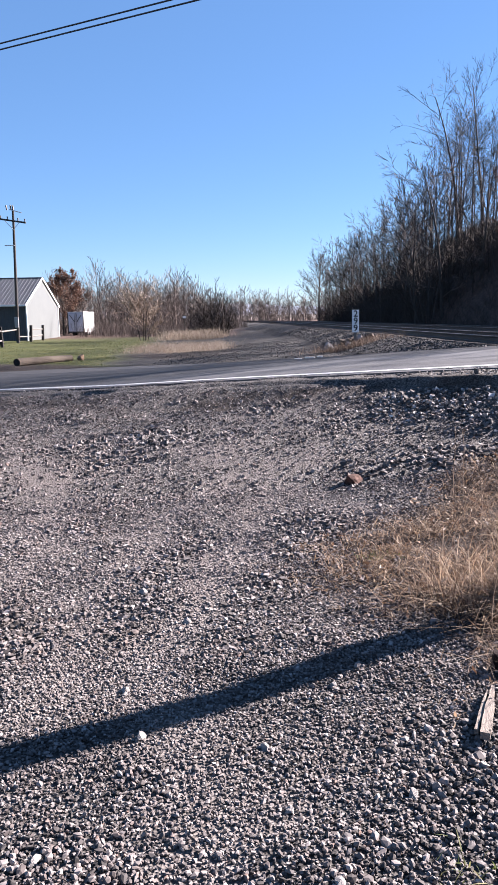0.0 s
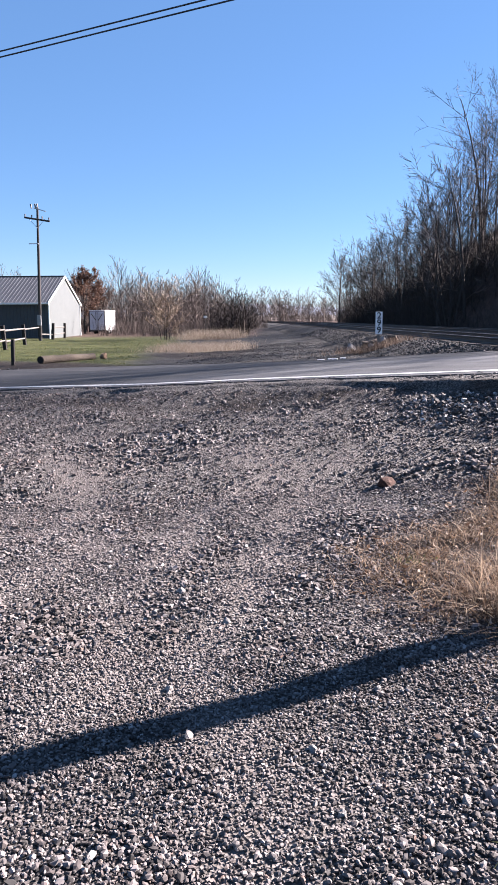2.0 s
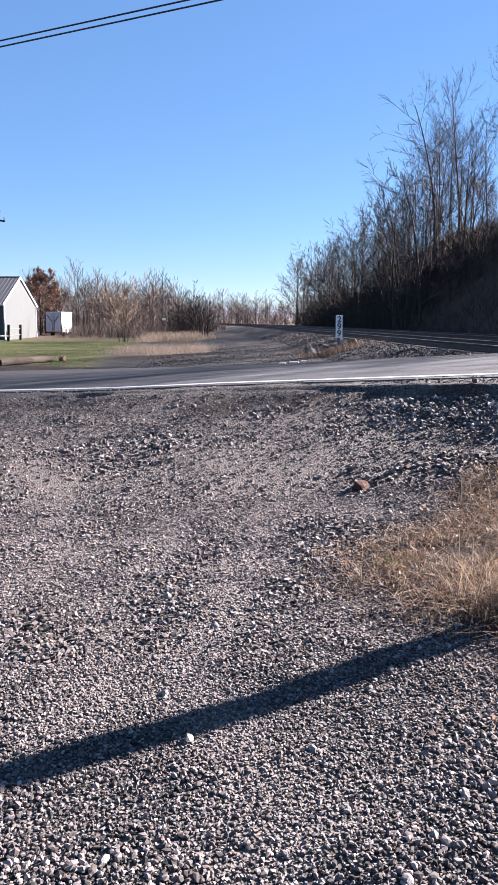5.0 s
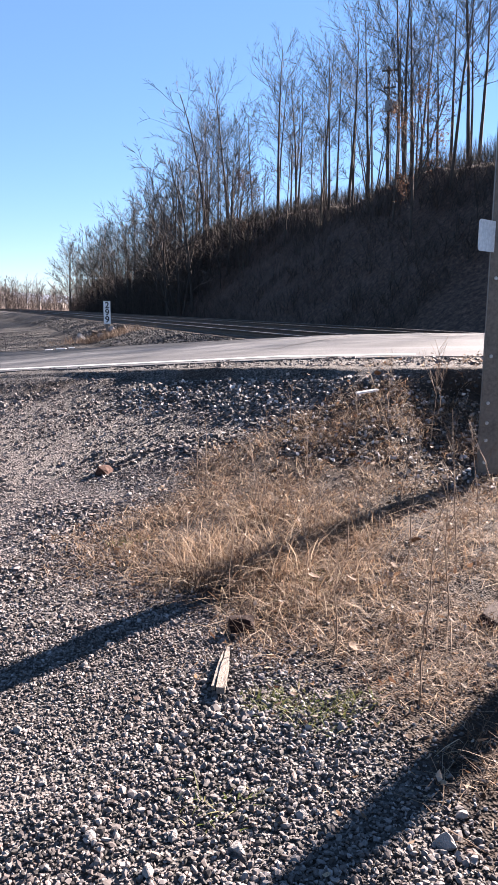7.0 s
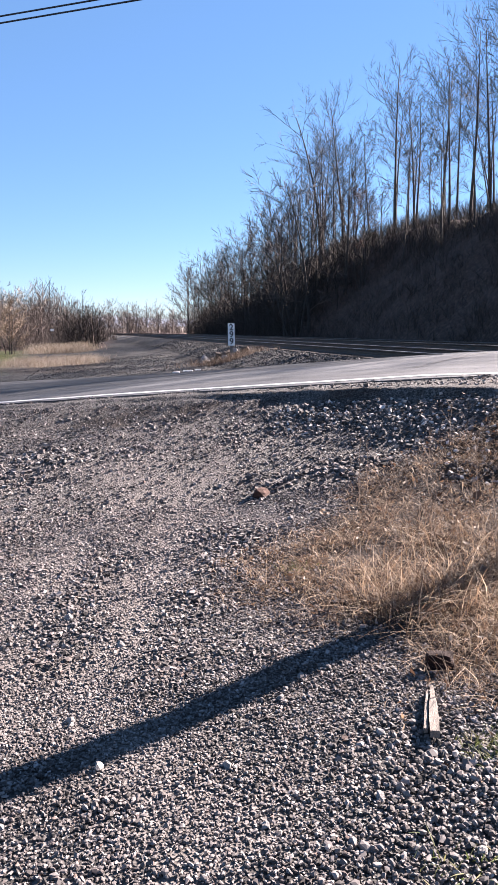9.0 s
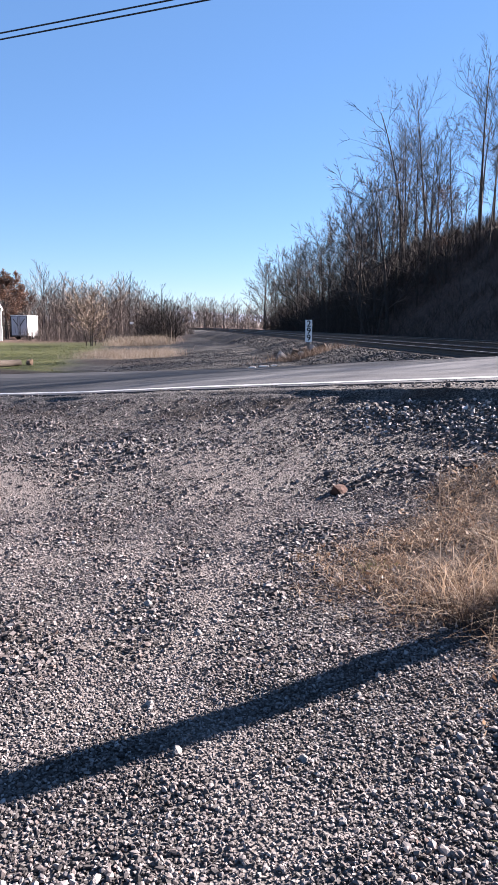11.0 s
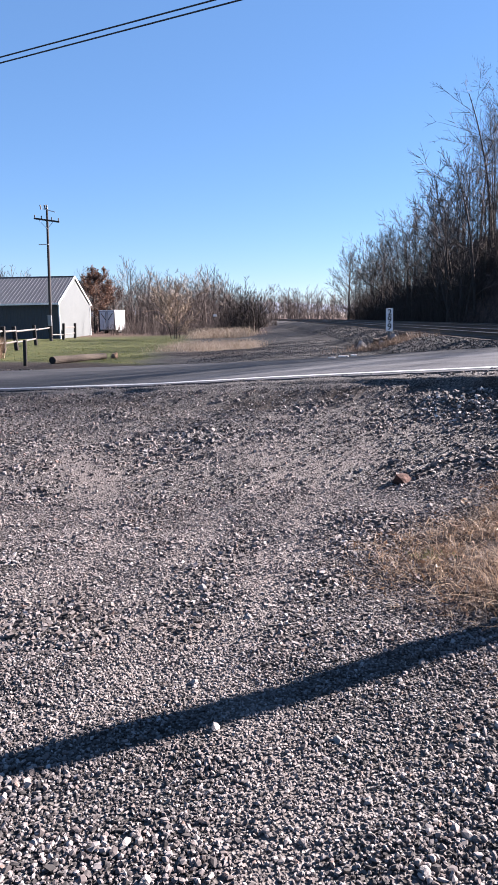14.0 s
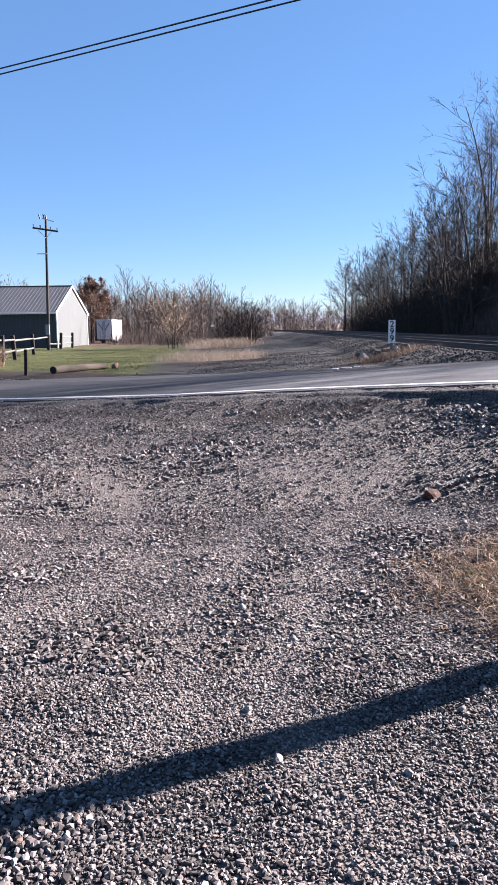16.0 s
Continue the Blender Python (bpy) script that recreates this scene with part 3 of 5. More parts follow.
WEEDS = [(3.15, 5.3, 0.75, 2, 0.2, -0.35, 0.1), (3.35, 5.75, 0.5, 14, 0.7, 0.0, 0.0), (3.55, 5.35, 0.85, 22, 0.6, 0.05, 0.0), (3.75, 5.6, 0.5, 12, 0.5, 0.1, 0.0), (1.45, 5.3, 0.55, 4, 0.3, 0.02, 0.0),
         (1.55, 5.35, 0.5, 5, 0.3, -0.05, 0.0), (2.5, 6.0, 0.4, 9, 0.5, 0.0, 0.0), (2.2, 3.4, 0.8, 6, 0.4, 0.05, 0.0), (2.4, 3.2, 0.95, 8, 0.3, -0.1, 0.0), (2.75, 3.3, 0.9, 9, 0.4, 0.08, 0.0),
         (2.9, 3.7, 0.8, 8, 0.4, -0.15, 0.0), (2.6, 4.2, 0.7, 8, 0.5, 0.1, 0.0), (1.9, 4.0, 0.6, 6, 0.4, -0.1, 0.0), (1.65, 4.3, 0.6, 7, 0.5, -0.15, 0.1), (2.2, 4.9, 0.5, 7, 0.5, 0.0, 0.0),
         (1.35, 2.55, 0.55, 5, 0.3, 0.0, 0.0), (1.75, 2.5, 0.7, 6, 0.3, 0.1, 0.0), (1.95, 2.6, 0.8, 7, 0.3, -0.05, 0.0), (1.5, 2.1, 0.5, 4, 0.3, 0.05, 0.0), (3.2, 4.4, 0.7, 10, 0.5, -0.2, 0.0),
         (3.4, 4.1, 0.7, 8, 0.4, -0.5, 0.0), (2.05, 5.4, 0.45, 10, 0.6, 0.0, 0.0), (1.85, 3.5, 0.65, 5, 0.3, 0.12, 0.0), (1.1, 3.3, 0.5, 4, 0.3, 0.05, 0.0), (2.9, 5.5, 0.45, 8, 0.5, 0.0, 0.0)]

# ---------------- the railway ----------------
RAIL_TOP = 1.0


def rail_profile():
    """The section of a flat-bottomed rail, x across and z from its top."""
    half = [(0.036, 0.0), (0.037, -0.03), (0.012, -0.05), (0.010, -0.13), (0.07, -0.155), (0.07, -0.17)]
    return [(-x, z) for x, z in half[::-1]] + half


def build_rail(off, y0, y1):
    ys = np.arange(y0, y1, 2.0)
    prof = rail_profile()
    k = len(prof)
    v, f, mi = [], [], []
    for i, y in enumerate(ys):
        x = float(track_x(y)) + off
        v += [(x + px, y, RAIL_TOP + pz) for px, pz in prof]
        if i:
            for j in range(k - 1):
                a = (i - 1) * k + j
                f.append((a, a + 1, a + k + 1, a + k))
                mi.append(1 if j == k // 2 - 1 else 0)
    return new("rail", mesh_np("rail", v, f, [M_RAIL, M_RAILTOP], mi))


track_things = []
for centre, words in ((0.0, "steel railway track on dark timber ties, near the road"), (4.1, "second steel railway track beside the wooded hill")):
    track = empty("railway_track", (0, 0, 0), 0, words, "railway track", "parallel railway tracks")
    for side_off in (-0.7525, 0.7525):
        build_rail(centre + side_off, -30.0, 260.0).parent = track
    tie_bm = box((2.6, 0.23, 0.17), (0, 0, 0), 0.012)
    tie = part("tie", tie_bm, M_TIE, track)
    ys = np.arange(17.8, 150, 0.52)
    rr = random.Random(3)
    for i, y in enumerate(ys):
        o = tie if i == 0 else tie.copy()
        if i:
            scene.collection.objects.link(o)
        o.location = (float(track_x(y)) + centre + rr.uniform(-0.04, 0.04), y, RAIL_TOP - 0.255 + rr.uniform(-0.006, 0.006))
        o.rotation_euler = (0, 0, 0.03 + rr.uniform(-0.01, 0.01))

# ---------------- crushed stone ----------------
def scatter(name, xy, size, material, label, category, seed, sink=0.17, flat=0.8, form=0):
    """Angular stones, each a bent eight-cornered block, in one mesh."""
    r = np.random.RandomState(seed)
    n = len(xy)
    bm = bmesh.new()
    if form == 2:
        bmesh.ops.create_icosphere(bm, subdivisions=1, radius=0.55)
    elif form == 0:
        bmesh.ops.create_cone(bm, segments=4, radius1=0.62, radius2=0.0, depth=0.62, matrix=Matrix.Translation((0, 0, 0.31)))
        bmesh.ops.create_cone(bm, segments=4, radius1=0.62, radius2=0.0, depth=0.5, matrix=Matrix.Translation((0, 0, -0.25)) @ pose(0, 0, 0, 180, 0, 0))
        bmesh.ops.remove_doubles(bm, verts=bm.verts, dist=0.001)
    else:
        bmesh.ops.create_cube(bm, size=0.85)
        bmesh.ops.triangulate(bm, faces=bm.faces)
    bm.verts.index_update()
    form = np.array([v.co[:] for v in bm.verts])
    tri = np.array([[v.index for v in f.verts] for f in bm.faces])
    bm.free()
    k = len(form)
    v = form[None] * (1 + r.uniform(-0.22, 0.22, (n, k, 3))) + r.normal(size=(n, k, 3)) * 0.045
    for _ in range(3):                                    # broken faces on each stone
        d = r.normal(size=(n, 3))
        d /= np.linalg.norm(d, axis=1)[:, None]
        over = np.clip((v * d[:, None]).sum(-1) - r.uniform(0.2, 0.42, (n, 1)), 0, None)
        v -= over[:, :, None] * d[:, None]
    v *= np.stack([r.uniform(0.85, 1.5, n), r.uniform(0.7, 1.05, n), r.uniform(0.7, 1.25, n) * flat], -1)[:, None]
    q = r.normal(size=(n, 3)) * [0.30, 0.30, 0]
    a = r.uniform(0, 6.283, n)
    ca, sa = np.cos(a)[:, None], np.sin(a)[:, None]
    cx, sx, cy, sy = np.cos(q[:, :1]), np.sin(q[:, :1]), np.cos(q[:, 1:2]), np.sin(q[:, 1:2])
    vy, vz = v[:, :, 1] * cx - v[:, :, 2] * sx, v[:, :, 1] * sx + v[:, :, 2] * cx
    vx, vz = v[:, :, 0] * cy + vz * sy, vz * cy - v[:, :, 0] * sy
    v = np.stack([vx * ca - vy * sa, vx * sa + vy * ca, vz], -1) * size[:, None, None]
    v[:, :, :2] += xy[:, None]
    v[:, :, 2] += (land(xy[:, 0], xy[:, 1]) + size * (flat * 0.5 - sink))[:, None]
    f = (tri[None] + k * np.arange(n)[:, None, None]).reshape(-1, 3)
    me = mesh_np(name, v.reshape(-1, 3), f, [material])
    if material is M_STONE:
        # beyond the wheel tracks, stones farther off are also paled in broad patches
        far_pale = 0.25 * smooth01(3.6, 5.6, xy[:, 1]) * smooth01(-0.9, 0.3, bumps(xy[:, 0], xy[:, 1], 1.9)) * smooth01(1.1, 0.1, xy[:, 0])
        dust = np.repeat(np.maximum(packed(xy[:, 0], xy[:, 1]) * np.clip(1.3 - 40 * size, 0.2, 1), far_pale), k)
        me.attributes.new("dust", "FLOAT", "POINT").data.foreach_set("value", np.ascontiguousarray(dust, dtype=np.float32))
    return tagged(new(name, me), label, category, kind="stuff")


def lot_spots(n, y0, y1, seed, bald=0.5):
    """Even random places over the stretch of the lot that lies before the road."""
    r = np.random.RandomState(seed)
    y = np.sqrt(r.uniform((y0 + 0.8) ** 2, (y1 + 0.8) ** 2, n * 2)) - 0.8      # denser close by
    x = np.where(y < 2.6, r.uniform(-0.42, 1.0, n * 2), r.uniform(-0.42, 0.80, n * 2)) * (y + 0.5) - 0.35
    nn = ACROSS[0] * x + ACROSS[1] * y
    ss = ALONG[0] * x + ALONG[1] * y
    wear = packed(x, y) * bald
    keep = ((nn < lip_n(ss) - 0.13) | ((nn > lip_n(ss) + 0.1) & (nn < LINE_N - 0.12) & (r.uniform(0, 1, n * 2) < 0.35))) & (r.uniform(0, 1, n * 2) > wear) & (r.uniform(0, 1, n * 2) > 0.88 * smooth01(-0.1, 0.4, grass_mask(x, y)))
    xy = np.stack([x, y], -1)[keep]
    return xy[:n], r


def coarse(xy):
    """0 where the stone lies fine and packed, 1 where it lies coarse."""
    x, y = xy[:, 0], xy[:, 1]
    near = smooth01(2.1, 1.6, y + 0.25 * x) + 0.4 * np.exp(-((x - 0.65) ** 2 + (y - 1.75) ** 2) / 0.25)
    c = 0.75 * smooth01(-0.1, 0.9, bumps(x + 1.7, y, 1.2)) + 0.35 * smooth01(-0.3, 0.8, bumps(x, y + 3, 0.4)) + 0.6 * near
    return np.clip(c * (1 - 0.85 * packed(x, y)), 0, 1.2)


def stone_sizes(xy, r, low, mid, high):
    """Fine stone everywhere, with more large ones where it lies coarse."""
    u, c = r.uniform(0, 1, len(xy)), coarse(xy)
    return low + mid * r.uniform(0, 1, len(xy)) ** 1.6 + high * u ** (9 - 6 * np.clip(c, 0, 1)) * (0.45 + 0.7 * c)


xy, r = lot_spots(50000, 1.05, 3.3, 11, 0.2)
size = stone_sizes(xy, r, 0.0058, 0.0075, 0.018)
large = size > 0.0125
scatter("gravel", xy[large], size[large], M_STONE, "loose grey crushed stone spread over the lot", "gravel", 1, 0.10, 0.8, form=2)
scatter("gravel", xy[~large], size[~large], M_STONE, "fine grey stone chips between the larger stones", "gravel", 8, 0.08, 0.85, form=1)
xy, r = lot_spots(50000, 3.1, 5.8, 14, 0.3)
scatter("gravel", xy, stone_sizes(xy, r, 0.0068, 0.0075, 0.022), M_STONE, "loose grey crushed stone with worn wheel tracks", "gravel", 6, 0.10, 0.74, form=1)
xy, r = lot_spots(42000, 5.6, 13.0, 12, 0.35)
scatter("gravel", xy, stone_sizes(xy, r, 0.0095, 0.011, 0.032), M_STONE, "grey crushed stone before the road edge", "gravel", 2, 0.08, 0.8, form=1)
xy, r = lot_spots(8000, 1.1, 10.0, 13, 0.8)
xy = xy[(coarse(xy) + 1.2 * smooth01(6.0, 7.2, ACROSS[0] * xy[:, 0] + ACROSS[1] * xy[:, 1]) * smooth01(0.5, 2.0, xy[:, 0])) > r.uniform(0.15, 1.0, len(xy))]
scatter("gravel", xy, 0.013 + 0.027 * r.uniform(0, 1, len(xy)) ** 3, M_STONE, "coarser grey stones lying on the gravel", "gravel", 3, 0.16, 0.75, form=2)

r = np.random.RandomState(30)
q = np.stack([r.uniform(-3.2, 3.5, 5200), r.uniform(5.6, 7.75, 5200)], -1)
q = q[(q[:, 1] < lip_n(q[:, 0]) - 0.1) & (q[:, 0] + 1.2 * (q[:, 1] - 6.4) + 0.5 * bumps(q[:, 0], q[:, 1], 1.2) > -0.9)]
xy = np.stack([q[:, 0] * ALONG[0] + q[:, 1] * ACROSS[0], q[:, 0] * ALONG[1] + q[:, 1] * ACROSS[1]], -1)
scatter("dark_rubble", xy, r.uniform(0.015, 0.045, len(xy)), M_RUBBLE, "stones banked below the road edge, colour lifted against shade", "rubble", 7, 0.15, form=1)
r = np.random.RandomState(31)
by = 17.5 + 37.5 * r.uniform(0, 1, 15000) ** 1.4
bs = r.uniform(-3.8, 6.6, 15000)
xy = np.stack([track_x(by) + bs, by], -1)
keep = ACROSS[0] * xy[:, 0] + ACROSS[1] * xy[:, 1] > FAR_N + 0.6
scatter("ballast", xy[keep], r.uniform(0.04, 0.075, keep.sum()), M_BALLAST, "crushed ballast under the railway tracks, coloured dark for hill shade", "ballast", 4, 0.2)
xy = np.stack([r.uniform(-3.5, 4.5, 9000), r.uniform(17.5, 42, 9000)], -1)
keep = (ACROSS[0] * xy[:, 0] + ACROSS[1] * xy[:, 1] > FAR_N + 0.5)
scatter("rubble", xy[keep], r.uniform(0.02, 0.06, keep.sum()), M_BALLAST, "scattered dark stones on the yard beside the track", "rubble", 5, 0.25)
s_r, n_r = r.uniform(-26, -7, 2600), FAR_N + 0.15 + 1.1 * r.uniform(0, 1, 2600) ** 1.8
xy = np.stack([s_r * ALONG[0] + n_r * ACROSS[0], s_r * ALONG[1] + n_r * ACROSS[1]], -1)
scatter("roadside_gravel", xy, r.uniform(0.025, 0.07, 2600), M_STONE, "loose grey stones along the road's far edge", "gravel", 9, 0.2, 0.7, form=1)


def stone(at, size, seed, material=None, name="stone", label="pale angular limestone lying on the gravel", flat=0.7, turn=None, sink=0.2):
    """One larger rounded-angular rock."""
    rr = random.Random(seed)
    bm = bmesh.new()
    bmesh.ops.create_icosphere(bm, subdivisions=2, radius=0.52)
    sc = Vector((1.0 + rr.uniform(-0.1, 0.3), 0.8 + rr.uniform(-0.1, 0.1), flat))
    off = Vector((rr.uniform(-9, 9), rr.uniform(-9, 9), rr.uniform(-9, 9)))
    for v in bm.verts:
        k = 1 + 0.5 * noise.noise(v.co * 2.6 + off)
        v.co = Vector((v.co.x * sc.x, v.co.y * sc.y, v.co.z * sc.z)) * k
    for _ in range(7):
        d = Vector((rr.uniform(-1, 1), rr.uniform(-1, 1), rr.uniform(-0.3, 1))).normalized()
        for v in bm.verts:
            e = v.co.dot(d) - 0.27 * (0.7 + 0.4 * flat)
            if e > 0:
                v.co -= d * e
    bmesh.ops.scale(bm, vec=(size, size, size), verts=bm.verts)
    ob = part(name, bm, material or M_BIGSTONE)
    ob.matrix_basis = pose(at[0], at[1], land_at(*at) + size * flat * (0.5 - sink), 0, 0, rr.uniform(0, 360) if turn is None else turn)
    return tagged(ob, label, "brick" if name == "brick" else "stone", "larger stones on the gravel" if name == "stone" else "")


for k, (x, y, d) in enumerate(STONES):
    stone((x, y), d * 0.85, 100 + k)

# ---------------- dry grass and weeds ----------------
def blades(name, base, height, width, lean, material, label, category, seed, droop=0.5, kind="stuff"):
    """Curved three-piece blades in one mesh: base n x 2, height and lean per blade."""
    r = np.random.RandomState(seed)
    n = len(base)
    az = r.uniform(0, 6.283, n)
    side = np.stack([np.cos(az), np.sin(az), np.zeros(n)], -1)
    az2 = r.uniform(0, 6.283, n)
    tip = np.stack([np.cos(az2), np.sin(az2), np.zeros(n)], -1) * (lean * height)[:, None]
    z0 = land(base[:, 0], base[:, 1]) - 0.01
    b3 = np.concatenate([base, z0[:, None]], 1)
    up = np.zeros((n, 3))
    up[:, 2] = height
    v = []
    for k, w in ((0.0, 1.0), (0.45, 0.8), (0.8, 0.5), (1.0, 0.12)):
        c = b3 + up * (k - droop * 0.5 * lean[:, None].clip(0, 1.6) * k * k) + tip * k ** 1.8
        v += [c - side * (width * w / 2)[:, None], c + side * (width * w / 2)[:, None]]
    v = np.stack(v, 1)
    q = np.array([(0, 1, 3, 2), (2, 3, 5, 4), (4, 5, 7, 6)])
    f = (q[None] + 8 * np.arange(n)[:, None, None]).reshape(-1, 4)
    return tagged(new(name, mesh_np(name, v.reshape(-1, 3), f, [material])), label, category, kind=kind)


def grass_spots(n, seed, low=0.0, x1=5.2, y0=1.4, y1=6.9, clump=0.5):
    r = np.random.RandomState(seed)
    p = np.stack([r.uniform(0.4, x1, n * 8), r.uniform(y0, y1, n * 8)], -1)
    g = grass_mask(p[:, 0], p[:, 1]) + 0.22 * bumps(p[:, 0], p[:, 1], 0.7)
    c = bumps(p[:, 0] + 3, p[:, 1], 0.45) * clump
    p = p[(g > low + r.uniform(0, 0.25, n * 8)) & (c > r.uniform(-0.6, 0.5, n * 8))]
    return p[:n], r


p, r = grass_spots(28000, 21, clump=1.0)
blades("dry_grass", p, r.uniform(0.02, 0.12, len(p)) * (0.6 + 0.7 * smooth01(-0.4, 0.8, bumps(p[:, 0], p[:, 1], 0.5))), r.uniform(0.003, 0.0065, len(p)), r.uniform(0.5, 2.6, len(p)), M_DRYGRASS, "matted dry tan grass beside the gravel", "grass", 5, 0.9)
p, r = grass_spots(2600, 26, -0.5, x1=1.8, y0=2.2, y1=5.4)
blades("dry_grass", p, r.uniform(0.01, 0.05, len(p)), r.uniform(0.002, 0.005, len(p)), r.uniform(0.8, 2.5, len(p)), M_DRYGRASS, "thin flattened straw over the gravel", "grass", 15, 0.9)
TUFTS = [(1.22, 3.62, 0.36, 380), (1.05, 3.75, 0.26, 240), (1.4, 3.45, 0.32, 300), (1.35, 3.9, 0.28, 300), (1.62, 3.75, 0.34, 300), (1.25, 3.05, 0.13, 450), (1.55, 3.1, 0.15, 450),
         (0.95, 4.15, 0.13, 260), (0.72, 4.25, 0.11, 260), (0.5, 4.45, 0.09, 220), (0.62, 3.95, 0.08, 200), (0.85, 4.6, 0.10, 240), (0.32, 4.2, 0.07, 150), (0.8, 3.7, 0.08, 180), (1.9, 3.3, 0.22, 400), (2.1, 3.9, 0.28, 400), (1.75, 4.4, 0.26, 400)]
tu = random.Random(15)
while len(TUFTS) < 56:
    x, y = tu.uniform(0.8, 4.4), tu.uniform(1.5, 6.4)
    if float(grass_mask(x, y)) > 0.25:
        TUFTS.append((x, y, tu.uniform(0.06, 0.15), 260))
for k, (x, y, h, n) in enumerate(TUFTS):
    r = np.random.RandomState(300 + k)
    q = r.normal(size=(n, 2)) * 0.17 + [x, y]
    blades("grass_tuft", q, r.uniform(0.25, 1.0, n) * h, r.uniform(0.003, 0.006, n), r.uniform(0.3, 2.2, n), M_DRYGRASS, "dry golden grass tuft at the gravel's edge", "grass", 40 + k, 0.6)
p, r = grass_spots(13000, 23, 0.1, clump=0.8)
blades("weed_thicket", p, 0.03 + 0.21 * r.uniform(0, 1, len(p)) ** 1.7, r.uniform(0.002, 0.0038, len(p)), r.uniform(0.4, 2.4, len(p)), M_WEED, "brown dead weed stems among dry grass", "weeds", 6, 0.4)


def flakes(name, base, size, lift, material, label, category, seed):
    """Small bent scraps of leaf and straw lying at all angles, in one mesh."""
    r = np.random.RandomState(seed)
    n = len(base)
    a, b = r.normal(size=(n, 3)) * [1, 1, 0.45], r.normal(size=(n, 3)) * [1, 1, 0.6]
    a *= (size / np.linalg.norm(a, axis=1))[:, None]
    b *= (size * r.uniform(0.2, 0.6, n) / np.linalg.norm(b, axis=1))[:, None]
    c = np.concatenate([base, (land(base[:, 0], base[:, 1]) + lift)[:, None]], 1)
    up = np.array([0, 0, 1.0]) * (size * 0.25)[:, None]
    v = np.stack([c - a + up, c - a * 0.1 - b, c - a * 0.1 + b, c + a * 0.5 - b * 0.7, c + a * 0.5 + b * 0.7, c + a + up * 0.6], 1)
    q = np.array([(0, 1, 2), (1, 3, 2), (2, 3, 4), (3, 5, 4)])
    f = (q[None] + 6 * np.arange(n)[:, None, None]).reshape(-1, 3)
    return tagged(new(name, mesh_np(name, v.reshape(-1, 3), f, [material])), label, category, kind="stuff")


p, r = grass_spots(6500, 24, -0.15, clump=0.3)
flakes("leaf_litter", p, r.uniform(0.006, 0.024, len(p)), r.uniform(0.004, 0.09, len(p)), M_LEAF, "broken pale leaves and straw caught in the dry grass", "leaf litter", 13)
p, r = grass_spots(2500, 25, -0.5, clump=0.3)
flakes("leaf_litter", p, r.uniform(0.006, 0.018, len(p)), r.uniform(0.002, 0.02, len(p)), M_DRYGRASS, "straw scraps strewn over the gravel's edge", "leaf litter", 14)


def twig_mesh(name, paths, material):
    """Thin three-sided stems along lists of (x, y, z, radius)."""
    v, f = [], []
    for path in paths:
        for i, (x, y, z, w) in enumerate(path):
            o = len(v)
            for a in (0.3, 2.4, 4.5):
                v.append((x + w * math.cos(a), y + w * math.sin(a), z + 0.3 * w * math.sin(a)))
            if i:
                for j in range(3):
                    k = (j + 1) % 3
                    f.append((o - 3 + j, o - 3 + k, o + k, o + j))
    return mesh_np(name, v, f, [material])


def weed(at, height, seed, forks=8, spread=0.4, lean=(0.0, 0.0), label="tall dead weed stalk with fine side twigs"):
    rr = random.Random(seed)
    z0 = land_at(*at)
    main = [(at[0] + lean[0] * t * height + 0.01 * rr.uniform(-1, 1), at[1] + lean[1] * t * height + 0.01 * rr.uniform(-1, 1), z0 - 0.02 + height * t, 0.0042 * (1.1 - 0.8 * t)) for t in (0, 0.2, 0.4, 0.6, 0.8, 1.0)]
    e = empty("dead_weed", (0, 0, 0), 0, label, "weed", "tall dead weeds")
    new("stem", twig_mesh("stem", [main], M_WEED)).parent = e
    for k in range(forks):
        t = rr.uniform(0.45, 0.97)
        x, y, z = at[0] + lean[0] * t * height, at[1] + lean[1] * t * height, z0 + height * t
        a, ln = rr.uniform(0, 6.28), height * spread * rr.uniform(0.4, 1.0) * (1.25 - t)
        path = [(x + math.cos(a) * ln * q * 0.6, y + math.sin(a) * ln * q * 0.6, z + ln * q, 0.0022 * (1.1 - 0.7 * q)) for q in (0, 0.4, 0.75, 1.0)]
        new("twig", twig_mesh("twig", [path], M_WEED)).parent = e
    return e


for k, (x, y, h, fk, sp, lx, ly) in enumerate(WEEDS):
    weed((x, y), h, 500 + k, fk, sp, (lx, ly))


def leaf(at, size, seed, lift=0.02):
    """One curled fallen leaf."""
    rr = random.Random(seed)
    bm = bmesh.new()
    bmesh.ops.create_grid(bm, x_segments=4, y_segments=3, size=0.5)
    for v in bm.verts:
        t = v.co.x
        v.co.y *= (1 - (2 * t) ** 2) * 0.75 + 0.12 + 0.1 * math.sin(t * 25)
        v.co.z = 0.45 * v.co.y ** 2 + 0.3 * t * t + 0.1 * rr.uniform(-0.5, 0.5)
    bmesh.ops.scale(bm, vec=(size, size, size), verts=bm.verts)
    bmesh.ops.solidify(bm, geom=bm.faces[:], thickness=0.0015)
    ob = part("fallen_leaf", bm, M_LEAF)
    ob.matrix_basis = pose(at[0], at[1], land_at(*at) + lift, rr.uniform(-50, 50), rr.uniform(-50, 50), rr.uniform(0, 360))
    return tagged(ob, "curled pale brown leaf caught in dry grass", "leaf", "fallen leaves")


lr = random.Random(8)
for k in range(60):
    for _ in range(30):
        x, y = lr.uniform(0.6, 4.8), lr.uniform(1.8, 6.6)
        if float(grass_mask(x, y)) > 0.05:
            break
    leaf((x, y), lr.uniform(0.035, 0.085), 900 + k, lr.uniform(0.01, 0.10))

